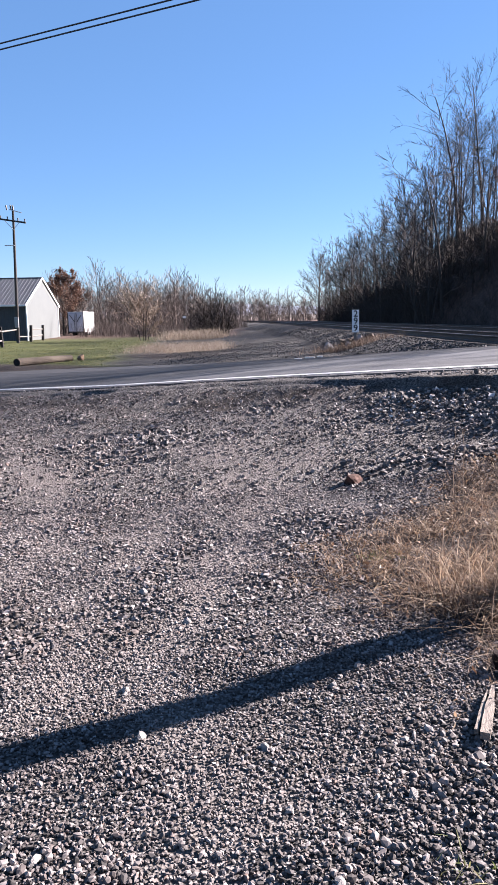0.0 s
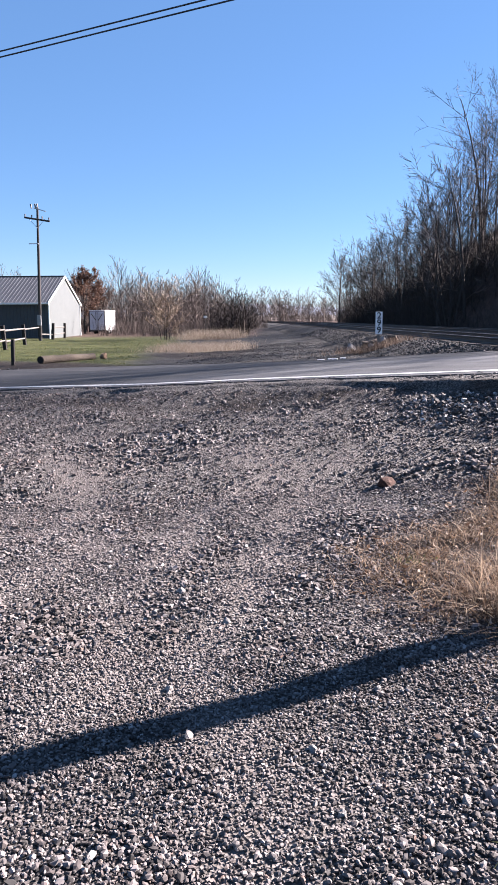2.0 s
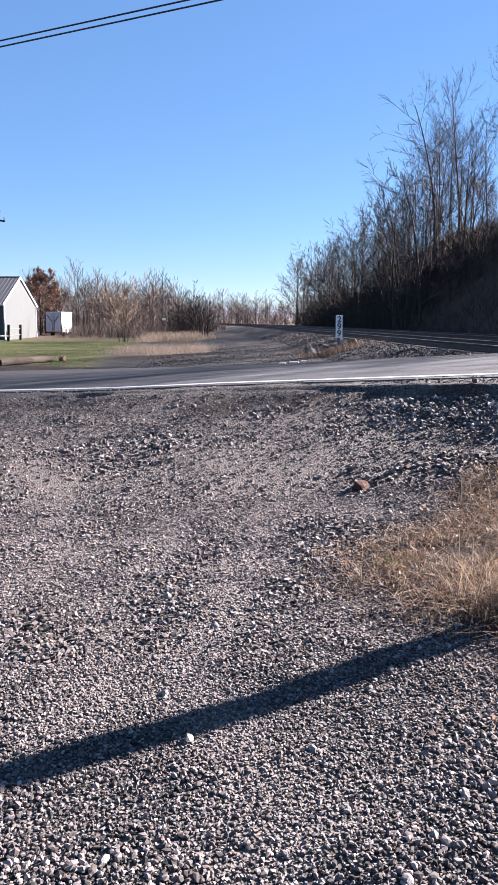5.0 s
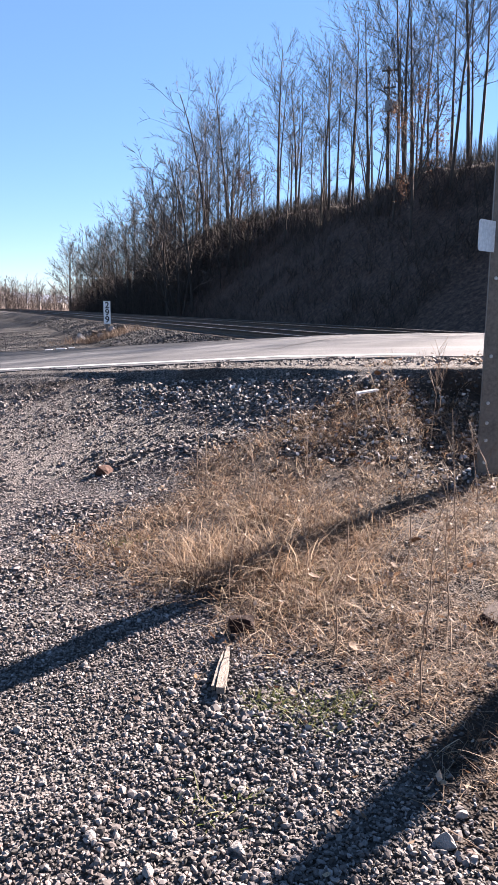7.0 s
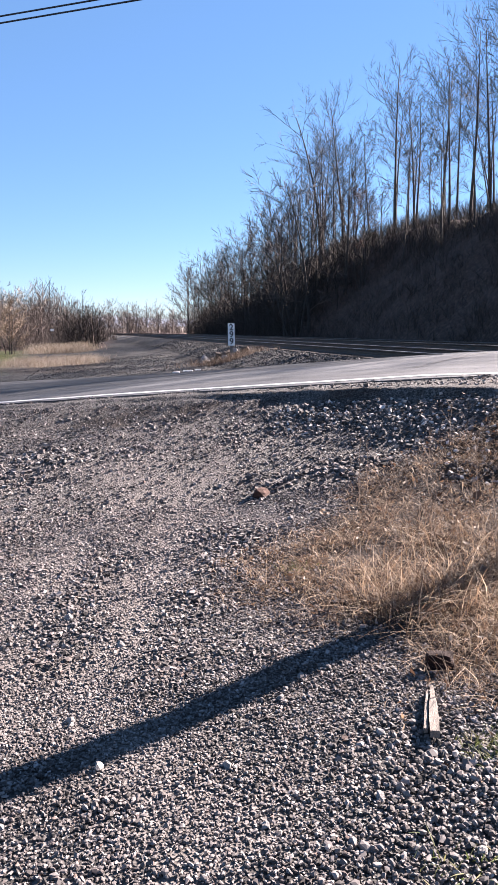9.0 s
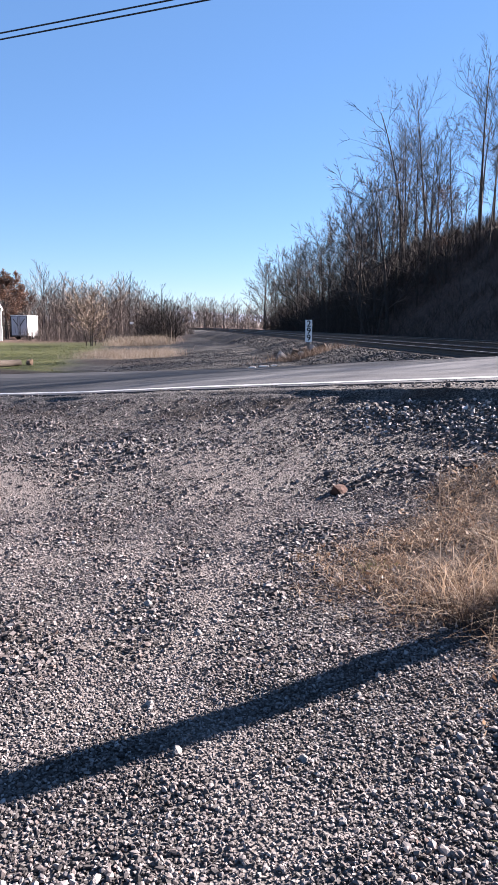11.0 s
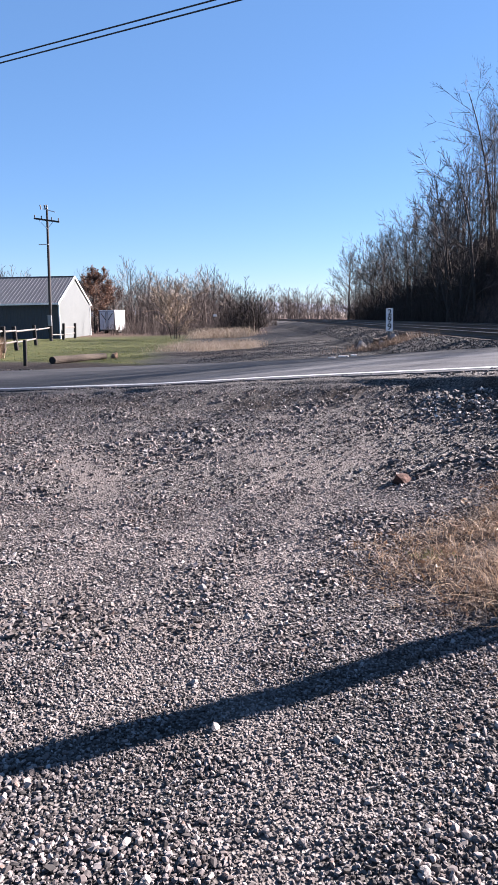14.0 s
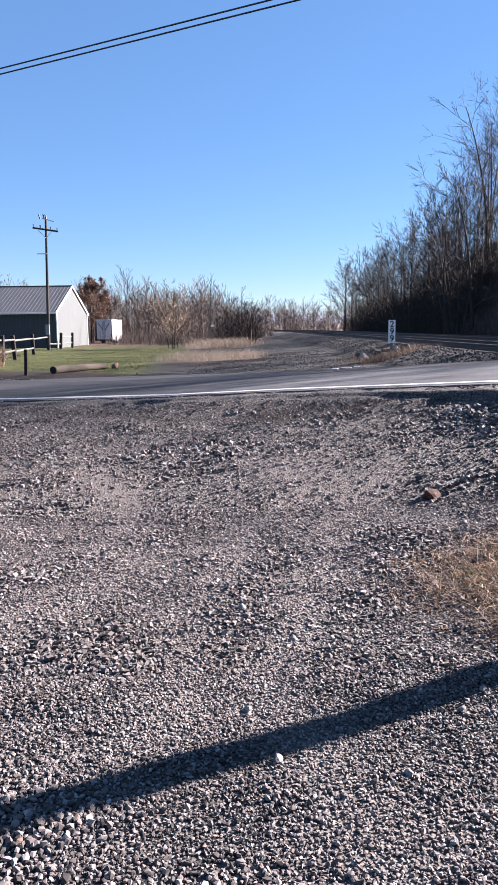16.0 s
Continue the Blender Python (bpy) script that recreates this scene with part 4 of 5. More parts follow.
# ---------------- things on the lot ----------------
def split_wood(at, turn):
    e = empty("wood_piece", (at[0], at[1], land_at(*at)), turn, "weathered grey split wood piece lying on gravel", "wood")
    for off, ln, w, h, tw in ((0.0, 0.37, 0.034, 0.028, 1.2), (0.026, 0.31, 0.014, 0.020, -1.2)):
        bm = box((ln, w, h), (0, 0, 0))
        bmesh.ops.subdivide_edges(bm, edges=[x for x in bm.edges if abs(x.verts[0].co.x - x.verts[1].co.x) > 0.1], cuts=7)
        for v in bm.verts:
            t = v.co.x / ln
            v.co.y *= 1 - 1.45 * max(0, t) + 0.22 * noise.noise(Vector((t * 6, off * 40, v.co.z * 30)))
            v.co.z *= 1 - 0.3 * max(0, t)
            v.co.z += 0.006 * noise.noise(Vector((t * 4, off * 90, 3)))
        bmesh.ops.rotate(bm, matrix=Matrix.Rotation(radians(tw), 3, "Z"), verts=bm.verts)
        bmesh.ops.translate(bm, vec=(0, off, h / 2 + 0.012), verts=bm.verts)
        part("splinter", bm, M_WOOD, e)
    return e


split_wood((0.865, 2.58), 67)


def brick(at, turn, tip, material, label, size=(0.19, 0.09, 0.065)):
    bm = box(size, (0, 0, 0), 0.011)
    bmesh.ops.subdivide_edges(bm, edges=bm.edges[:], cuts=2, use_grid_fill=True)
    for v in bm.verts:
        v.co *= 1 + 0.10 * noise.noise(v.co * 22) + 0.04 * noise.noise(v.co * 70)
    chip = Vector((size[0] * 0.5, -size[1] * 0.5, size[2] * 0.5))
    for v in bm.verts:                         # a broken corner
        d = (v.co - chip).length
        if d < 0.05:
            v.co -= chip.normalized() * (0.05 - d) * 0.6
    ob = part("brick", bm, material)
    ob.matrix_basis = pose(at[0], at[1], land_at(*at) + size[2] * 0.26, tip, 0, turn)
    return tagged(ob, label, "brick")


stone((0.79, 5.80), 0.19, 77, M_BRICK, "brick", "worn chunk of red brick half sunk in gravel", 0.62, 10, 0.25)
brick((1.06, 2.95), -12, 6, M_SHADEBRICK, "dark red brick half hidden in dry grass, shade in its colour", (0.125, 0.05, 0.105))
brick((2.25, 2.66), 35, 20, M_SHADEBRICK, "worn dark red brick half hidden in dry grass, shade in its colour", (0.19, 0.09, 0.06))


def board(at, turn, ln, w):
    bm = box((ln, w, 0.02), (0, 0, 0.02), 0.003)
    ob = part("board", bm, M_TRIM)
    ob.matrix_basis = pose(at[0], at[1], land_at(*at) + 0.02, 0, -4, turn)
    return tagged(ob, "white painted board scrap on dark stones", "board")


board((3.32, 6.12), 15, 0.26, 0.045)

# crossing-sign post: a steel channel with bolts and a plate
POST = (3.74, 4.79)
pz = land_at(*POST)
sign_post = empty("sign_post", (*POST, pz), -30, "tall brown-grey steel channel post with bolts", "sign post")
part("web", box((0.15, 0.008, 5.2), (0, 0, 2.55), 0.002), M_STEEL, sign_post)
for sx in (-1, 1):
    part("flange", box((0.010, 0.10, 5.2), (sx * 0.08, 0.046, 2.55), 0.002), M_STEEL, sign_post)
for z in (0.10, 0.28, 0.42, 0.58, 0.95, 1.55, 2.0):
    b_ob = part("bolt", rod((-0.035, -0.004, z), (-0.035, -0.022, z), 0.016, 0.013, 6), M_GALV, sign_post, "galvanised bolt head")
plate_pts = []
for cx, cz, a0 in ((0.16, 0.085, 0), (-0.16, 0.085, 90), (-0.16, -0.085, 180), (0.16, -0.085, 270)):
    plate_pts += [(cx + 0.03 * math.cos(radians(a0 + a)), cz + 0.03 * math.sin(radians(a0 + a))) for a in (0, 30, 60, 90)]
plate = part("plate", outline(plate_pts, 0.003), M_WHITE, sign_post, "white rectangular plate with rounded corners")
plate.matrix_basis = pose(-0.10, -0.06, 1.86, 0, 0, 57.3)

# moss and green weeds by the wood piece
r = np.random.RandomState(71)
for k, (x, y, n) in enumerate(((0.98, 2.30, 260), (1.10, 2.13, 180), (1.24, 2.2, 120), (0.62, 1.80, 60), (1.62, 3.35, 150), (0.75, 4.4, 120))):
    q = r.normal(size=(n, 2)) * 0.06 + [x, y]
    blades("green_weeds", q, r.uniform(0.015, 0.06, n), r.uniform(0.004, 0.008, n), r.uniform(0.3, 1.6, n), M_LAWNBLADE, "low green weeds among the stones", "weeds", 80 + k, 0.5)

# milepost
mp = empty("milepost", (3.64, 26.0, land_at(3.64, 26.0)), 4, "white milepost board with black numerals 299", "milepost")
mph = 1.76 - land_at(3.64, 26.0)
part("board", box((0.235, 0.03, 0.76), (0, 0, mph - 0.37), 0.006), M_WHITE, mp, "white board")
part("post", box((0.09, 0.06, mph + 0.2), (0, 0.045, mph / 2 - 0.2), 0.006), M_FRAIL, mp, "pale timber post")
for k, ch in enumerate("299"):
    cu = bpy.data.curves.new("numeral", "FONT")
    cu.body, cu.size, cu.align_x, cu.align_y, cu.extrude, cu.offset = ch, 0.30, "CENTER", "CENTER", 0.002, 0.006
    tmp = new("numeral_text", cu)
    me = bpy.data.meshes.new_from_object(tmp.evaluated_get(bpy.context.evaluated_depsgraph_get()))
    bpy.data.objects.remove(tmp)
    me.materials.clear()
    me.materials.append(M_BLACK)
    num = new("numeral", me)
    num.parent = mp
    num.matrix_basis = pose(0, -0.0195, mph - 0.13 - 0.24 * k, 90, 0, 0)
    tagged(num, "black numeral")

# pile of broken ties and rock behind the milepost
pr = random.Random(77)
for k in range(22):
    x, y = 3.5 + pr.uniform(-0.75, 0.75), 27.0 + pr.uniform(-0.5, 0.9)
    stone((x, y), pr.uniform(0.16, 0.5), 700 + k, M_TIE if k % 5 else M_BIGSTONE, "rock", "dark broken rock heaped beside the track", 0.75)
for k, (x, y, w, d) in enumerate(((1.55, 23.9, 0.26, 0.05), (1.9, 24.0, 0.36, 0.05), (2.25, 24.1, 0.18, 0.04))):
    bm = bmesh.new()
    bmesh.ops.create_cone(bm, cap_ends=True, segments=18, radius1=0.5, radius2=0.46, depth=0.035)
    for v in bm.verts:
        v.co.x *= w * (1 + 0.3 * noise.noise(v.co * 3 + Vector((k, 0, 0))))
        v.co.y *= d * 3 * (1 + 0.3 * noise.noise(v.co * 3))
    s_ob = part("concrete_slab", bm, M_PUDDLE)
    s_ob.matrix_basis = pose(x, y, land_at(x, y) + 0.022, 0, 0, -10)
    tagged(s_ob, "pale flat concrete scrap on dark ground", "slab", "pale slabs")

# ---------------- barn, trailer, pole, fence, log ----------------
def ribbed(name, w, h, pitch, material, parent, m, depth=0.025, label=""):
    """A sheet with raised ribs along its height, w wide, standing in x and z."""
    bm = bmesh.new()
    xs = []
    k = 0.0
    while k < w - 1e-6:
        xs += [(k, 0), (k + pitch * 0.72, 0), (k + pitch * 0.78, -depth), (k + pitch * 0.94, -depth)]
        k += pitch
    xs = [(min(x, w), y) for x, y in xs] + [(w, 0)]
    lo = [bm.verts.new((x, y, 0)) for x, y in xs]
    hi = [bm.verts.new((x, y, h)) for x, y in xs]
    for i in range(len(xs) - 1):
        if xs[i + 1][0] - xs[i][0] > 1e-6:
            bm.faces.new((lo[i], lo[i + 1], hi[i + 1], hi[i]))
    r = bmesh.ops.extrude_face_region(bm, geom=bm.faces[:])
    bmesh.ops.translate(bm, vec=(0, 0.04, 0), verts=[v for v in r["geom"] if isinstance(v, bmesh.types.BMVert)])
    bmesh.ops.transform(bm, matrix=m, verts=bm.verts)
    return part(name, bm, material, parent, label)


BX, BY, BW, BL, EAVE, RIDGE = -18.72, 64.0, 10.6, 24.0, 3.1, 5.45
bz = -0.05
barn = empty("barn", (BX, BY, bz), 0, "metal-clad barn, charcoal long side and pale gable", "barn")
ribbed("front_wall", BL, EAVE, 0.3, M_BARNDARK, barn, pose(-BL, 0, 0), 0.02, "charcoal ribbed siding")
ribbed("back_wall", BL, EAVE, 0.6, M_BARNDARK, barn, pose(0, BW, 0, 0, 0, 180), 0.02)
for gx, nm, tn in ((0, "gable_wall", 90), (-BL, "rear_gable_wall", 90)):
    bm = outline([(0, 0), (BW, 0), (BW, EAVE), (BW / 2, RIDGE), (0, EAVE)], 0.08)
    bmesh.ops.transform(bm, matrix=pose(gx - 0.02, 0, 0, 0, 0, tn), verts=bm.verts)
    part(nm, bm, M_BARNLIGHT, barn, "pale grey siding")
slope = math.hypot(BW / 2 + 0.35, (RIDGE - EAVE) * (1 + 0.7 / BW))
ang = math.degrees(math.atan2(RIDGE - EAVE, BW / 2))
ribbed("roof", BL + 0.24, slope, 0.32, M_ROOF, barn, pose(-BL - 0.12, -0.35, EAVE - 0.06) @ pose(0, 0, 0, -(90 - ang), 0, 0), 0.02, "slate-blue ribbed steel roof")
ribbed("roof", BL + 0.24, slope, 0.32, M_ROOF, barn, pose(0.12, BW + 0.35, EAVE - 0.06, 0, 0, 180) @ pose(0, 0, 0, -(90 - ang), 0, 0), 0.02, "slate-blue ribbed steel roof")
part("ridge_cap", box((BL + 0.24, 0.3, 0.05), (-BL / 2, BW / 2, RIDGE + 0.1), 0.01), M_ROOF, barn)
part("eave_trim", box((BL + 0.24, 0.06, 0.14), (-BL / 2, -0.37, EAVE - 0.12), 0.01), M_TRIM, barn, "white eave trim")
for y0, y1 in ((-0.35, BW / 2), (BW + 0.35, BW / 2)):
    d = Vector((0, y1 - y0, RIDGE - EAVE + 0.12))
    bm = box((0.06, 0.16, d.length), (0, 0, 0))
    bmesh.ops.transform(bm, matrix=Matrix.Translation((0.12, (y0 + y1) / 2, (EAVE + RIDGE) / 2 - 0.03)) @ d.to_track_quat("Z", "Y").to_matrix().to_4x4(), verts=bm.verts)
    part("gable_trim", bm, M_TRIM, barn, "white gable trim")
for y in (0.0, BW):
    part("corner_trim", box((0.1, 0.1, EAVE), (0.03, y, EAVE / 2), 0.01), M_TRIM, barn, "white corner trim")

trailer = empty("box_trailer", (-18.45, 81.0, 0.05), -3, "white enclosed box trailer with grimy double rear doors", "trailer")
TW, TL, T0, T1 = 1.7, 4.4, 0.35, 2.45
part("body", box((TW, TL, T1 - T0), (0, TL / 2, (T0 + T1) / 2), 0.05), M_TRAILER, trailer)
part("roof_cap", box((TW + 0.06, TL + 0.06, 0.08), (0, TL / 2, T1), 0.02), M_TRIM, trailer)
for sx in (-1, 1):
    d = part("rear_door", box((TW / 2 - 0.1, 0.04, T1 - T0 - 0.22), (sx * (TW / 4 - 0.02), -0.03, (T0 + T1) / 2), 0.01), M_TRAILDOOR, trailer, "grimy door, its colour lifted against shade")
    part("lock_bar", rod((sx * 0.12, -0.07, T0 + 0.1), (sx * 0.12, -0.07, T1 - 0.15), 0.02, sides=8), M_BLACK, d, "dark lock bar")
    st = Vector((sx * 0.62, -0.06, T1 - 0.3)), Vector((sx * 0.1, -0.06, (T0 + T1) / 2))
    part("strap", rod(*st, 0.04, sides=6), M_BLACK, d, "dark diagonal stripe")
    part("door_frame", box((0.09, 0.05, T1 - T0), (sx * (TW / 2 - 0.03), -0.02, (T0 + T1) / 2), 0.005), M_BLACK, trailer)
    for yy in (1.6, 2.5):
        w = part("wheel", rod((sx * 0.82, yy, 0.29), (sx * 0.62, yy, 0.29), 0.3, sides=20), M_RUBBER, trailer, "black tyre")
        part("rim", rod((sx * 0.83, yy, 0.29), (sx * 0.80, yy, 0.29), 0.16, sides=16), M_GALV, w)
part("bumper", box((TW, 0.1, 0.12), (0, -0.02, T0 - 0.02), 0.01), M_BLACK, trailer)


def utility_pole(at, height, lean, arms, label, radius=0.15):
    z0 = land_at(*at[:2])
    e = empty("utility_pole", (at[0], at[1], z0), at[2], label, "utility pole")
    top = Vector((lean[0], lean[1], height))
    part("pole", rod((0, 0, -0.4), top, radius, radius * 0.62, 12), M_POLE, e, smooth=False)
    for k, (z, w, tilt) in enumerate(arms):
        c = top * (z / height)
        a = part("crossarm", box((w, 0.10, 0.12), (0, 0, 0), 0.01, Matrix.Translation(c + Vector((0, -0.14, 0))) @ pose(0, 0, 0, 0, tilt, 0)), M_POLE, e)
        for f in (-0.46, -0.2, 0.2, 0.46):
            p0 = c + Vector((w * f, -0.14, 0.05 - w * f * math.sin(radians(tilt))))
            part("insulator", rod(p0, p0 + Vector((0, 0, 0.2)), 0.035, 0.05, 8), M_INSUL, a, "brown insulator")
        part("brace", rod(c + Vector((-w * 0.3, -0.14, 0)), c + Vector((0, -0.12, -0.6)), 0.018, sides=6), M_GALV, e)
        part("brace", rod(c + Vector((w * 0.3, -0.14, 0)), c + Vector((0, -0.12, -0.6)), 0.018, sides=6), M_GALV, e)
    return e, top


pl, pl_top = utility_pole((-16.8, 55.0, 0), 9.45, (0.2, 0.2), ((8.6, 1.85, 9),), "weathered wooden utility pole beside the barn", 0.125)
part("pole_top_bracket", box((0.9, 0.06, 0.06), (0.1, -0.1, 0), 0.01, Matrix.Translation(pl_top + Vector((0.1, 0, -0.15))) @ pose(0, 0, 0, 0, 16, 0)), M_GALV, pl)
for dx in (-0.4, 0.05, -0.1):
    part("insulator", rod(pl_top + Vector((dx, -0.1, -0.1)), pl_top + Vector((dx - 0.05, -0.1, 0.22)), 0.04, 0.06, 8), M_INSUL, pl)
part("small_arm", box((0.7, 0.06, 0.06), (-0.1, -0.12, 6.9), 0.005), M_GALV, pl)
part("meter_box", box((0.28, 0.14, 0.75), (0.05, -0.2, 1.5), 0.02), M_TRANSF, pl, "grey meter box")

hp, hp_top = utility_pole((26.6, 49.0, 20), 8.4, (-0.35, 0.0), ((8.1, 1.6, -14), (7.0, 1.2, -14)), "utility pole with transformer among hilltop trees", 0.15)
for dx in (-0.28, 0.3):
    part("transformer", rod((dx - 0.27, -0.3, 5.4), (dx - 0.27, -0.3, 6.1), 0.26, sides=16), M_TRANSF, hp, "grey transformer tank")
np_pole, _ = utility_pole((6.2, 4.25, 30), 9.0, (0.1, 0.0), ((8.6, 2.2, 0),), "wooden utility pole beside the gravel lot", 0.10)

# overhead cables along the road
for k, (dz, dn) in enumerate(((0.0, 0.0), (-0.10, 0.03))):
    cu_pts = []
    for i in range(61):
        x = -70 + i * 2.0
        u = (x + 10) / 60
        cu_pts.append((x, 13.75 - 0.49 * x + dn, 7.08 + dz + 0.016 * (x + 4) + 0.3 * u * u))
    bm = bmesh.new()
    ring0 = None
    for q in cu_pts:
        ring = [bm.verts.new((q[0], q[1] + 0.016 * math.cos(a), q[2] + 0.016 * math.sin(a))) for a in (0, 1.26, 2.51, 3.77, 5.03)]
        if ring0:
            for j in range(5):
                bm.faces.new((ring0[j], ring0[(j + 1) % 5], ring[(j + 1) % 5], ring[j]))
        ring0 = ring
    tagged(part("overhead_cable", bm, M_WIRE), "black overhead cable strung along the road", "cable", "overhead cables")


def fence_post(at, h, tip, w=0.19):
    ob = part("fence_post", box((w, w, h + 0.3), (0, 0, h / 2 - 0.15), 0.015), M_FENCE)
    ob.matrix_basis = pose(at[0], at[1], land_at(*at), 0, tip, 0)
    return ob


fence = empty("rail_fence", (0, 0, 0), 0, "split-rail fence with dark posts and pale rails", "fence")
FP = [(-12.9, 33.0), (-13.6, 36.5), (-14.2, 40.1), (-15.75, 48.2), (-16.95, 55.5), (-17.3, 60.0), (-17.7, 65.0)]
fr = random.Random(5)
for k, q in enumerate(FP):
    fence_post(q, 1.3, fr.uniform(-4, 4)).parent = fence
    if k:
        a, b = FP[k - 1], q
        for h in (0.45, 1.02):
            if (k == 5 and h > 0.5) or (k == 4 and h < 0.5):
                continue
            bm = rod((a[0], a[1], land_at(*a) + h + fr.uniform(-0.06, 0.06)), (b[0], b[1], land_at(*b) + h + fr.uniform(-0.06, 0.06)), 0.055, 0.045, 7)
            part("rail", bm, M_FRAIL, fence, "pale split rail")
tagged(fence_post((-8.87, 25.6), 0.88, 2, 0.11), "short dark timber post standing on the lawn", "post")

log_a, log_b = Vector((-8.19, 26.5, land_at(-8.19, 26.5) + 0.13)), Vector((-7.07, 29.8, land_at(-7.07, 29.8) + 0.13))
log = empty("log", (0, 0, 0), 0, "long weathered log lying along the lawn's edge", "log")
bm = rod(log_a, log_b, 0.145, 0.12, 14)
bmesh.ops.subdivide_edges(bm, edges=[e for e in bm.edges if e.calc_length() > 0.6], cuts=8)
for v in bm.verts:
    v.co += Vector((0, 1, 1)) * 0.03 * noise.noise(v.co * 2.5)
part("trunk", bm, M_LOG, log)
# flat dark disc paints the shade inside the log's hollow end
part("cut_end", rod(log_a + (log_a - log_b).normalized() * 0.015, log_a, 0.13, sides=14), M_FENCE, log, "dark disc standing for the log's shaded hollow end")
stone((-6.75, 30.2), 0.36, 812, M_STUMP, "stump", "small pale cut stump beside the log", 0.9)

# ---------------- trees ----------------
def tree_paths(seed, height, lean=(0.0, 0.0), spread=0.3, first=0.35, limbs=18, dens=1.0, base_r=None, wander=0.03, wide=64, rise=0.055, foot=(0.0, 0.0), thick=1.0, bend=0.0):
    """Trunk, limb and twig lines of a bare tree: lists of (x, y, z, radius). Limbs leave the trunk wide below and steep above, and curve up."""
    rr = random.Random(seed)
    r0 = base_r or height * 0.011
    steps_n = 10
    trunk, (x, y) = [], foot
    dx, dy = lean
    for i in range(steps_n + 1):
        t = i / steps_n
        trunk.append((x, y, height * t - (0.5 if i == 0 else 0), r0 * (1 - 0.88 * t) + 0.008 * thick))
        dx, dy = dx + rr.uniform(-wander, wander), dy + rr.uniform(-wander, wander)
        x, y = x + dx * height / steps_n, y + dy * height / steps_n
    trunk = [(a + bend * height * (i / steps_n) ** 2.4, b, c, w) for i, (a, b, c, w) in enumerate(trunk)]
    big, small = [], []

    def grow(p, d, ln, rad, depth):
        q, path, dd = Vector(p), [(*p, rad)], Vector(d)
        n = (6, 4, 2)[depth]
        for i in range(n):
            j = (0.075, 0.10, 0.11)[depth]
            dd = (dd + Vector((rr.uniform(-j, j), rr.uniform(-j, j), rr.uniform(-j, j) * 0.6 + rise))).normalized()
            q = q + dd * ln / n
            path.append((*q, rad * (1 - 0.7 * (i + 1) / n)))
            if depth < 2 and (i > 0 or depth == 1):
                for _ in range(2):
                    if rr.random() < 0.8 * dens:
                        side = dd.cross(Vector((rr.gauss(0, 1), rr.gauss(0, 1), rr.gauss(0, 1)))).normalized()
                        a = radians(rr.uniform(20, 50))
                        grow(q, dd * math.cos(a) + side * math.sin(a), ln * (1.05 - 0.6 * (i + 1) / n) * rr.uniform(0.34, 0.68), max(rad * 0.5, 0.012 * thick) if depth == 0 else 0.0085 * thick, depth + 1)
        (big if depth == 0 else small).append(path)

    for k in range(limbs):
        u = (k + rr.random()) / limbs
        t = first + (0.97 - first) * u
        i = min(int(t * steps_n), steps_n - 1)
        w = t * steps_n - i
        a, b = trunk[i], trunk[i + 1]
        p = [a[j] + (b[j] - a[j]) * w for j in range(3)]
        az, off = 2.4 * k + rr.uniform(-0.6, 0.6), radians(wide * (1 - 0.42 * u) * rr.uniform(0.75, 1.2))
        d = Vector((math.cos(az) * math.sin(off), math.sin(az) * math.sin(off), math.cos(off)))
        shape = 0.30 + 0.75 * math.sin(math.pi * min(1, 0.2 + 0.72 * u))
        grow(p, d, height * spread * shape * rr.uniform(0.6, 1.15), max((a[3] + (b[3] - a[3]) * w) * 0.36, 0.016 * thick), 0)
    return trunk, big, small


def tube_arrays(paths, sides):
    """Tapered tubes; with two sides, thin flat twigs."""
    v, f = [], []
    rr = random.Random(len(paths))
    for path in paths:
        turn = rr.uniform(0, 3.1416)
        for i, (x, y, z, w) in enumerate(path):
            o = len(v)
            if i + 1 < len(path):
                d = Vector(path[i + 1][:3]) - Vector(path[i][:3])
            d = d.normalized()
            a = d.orthogonal().normalized()
            b = d.cross(a)
            for k in range(sides):
                t = 6.2832 * k / sides + turn
                p = Vector((x, y, z)) + (a * math.cos(t) + b * math.sin(t)) * w * (1.35 if sides == 2 else 1)
                v.append(tuple(p))
            if i:
                for j in range(sides if sides > 2 else 1):
                    k = (j + 1) % sides
                    f.append((o - sides + j, o - sides + k, o + k, o + j))
    return v, f


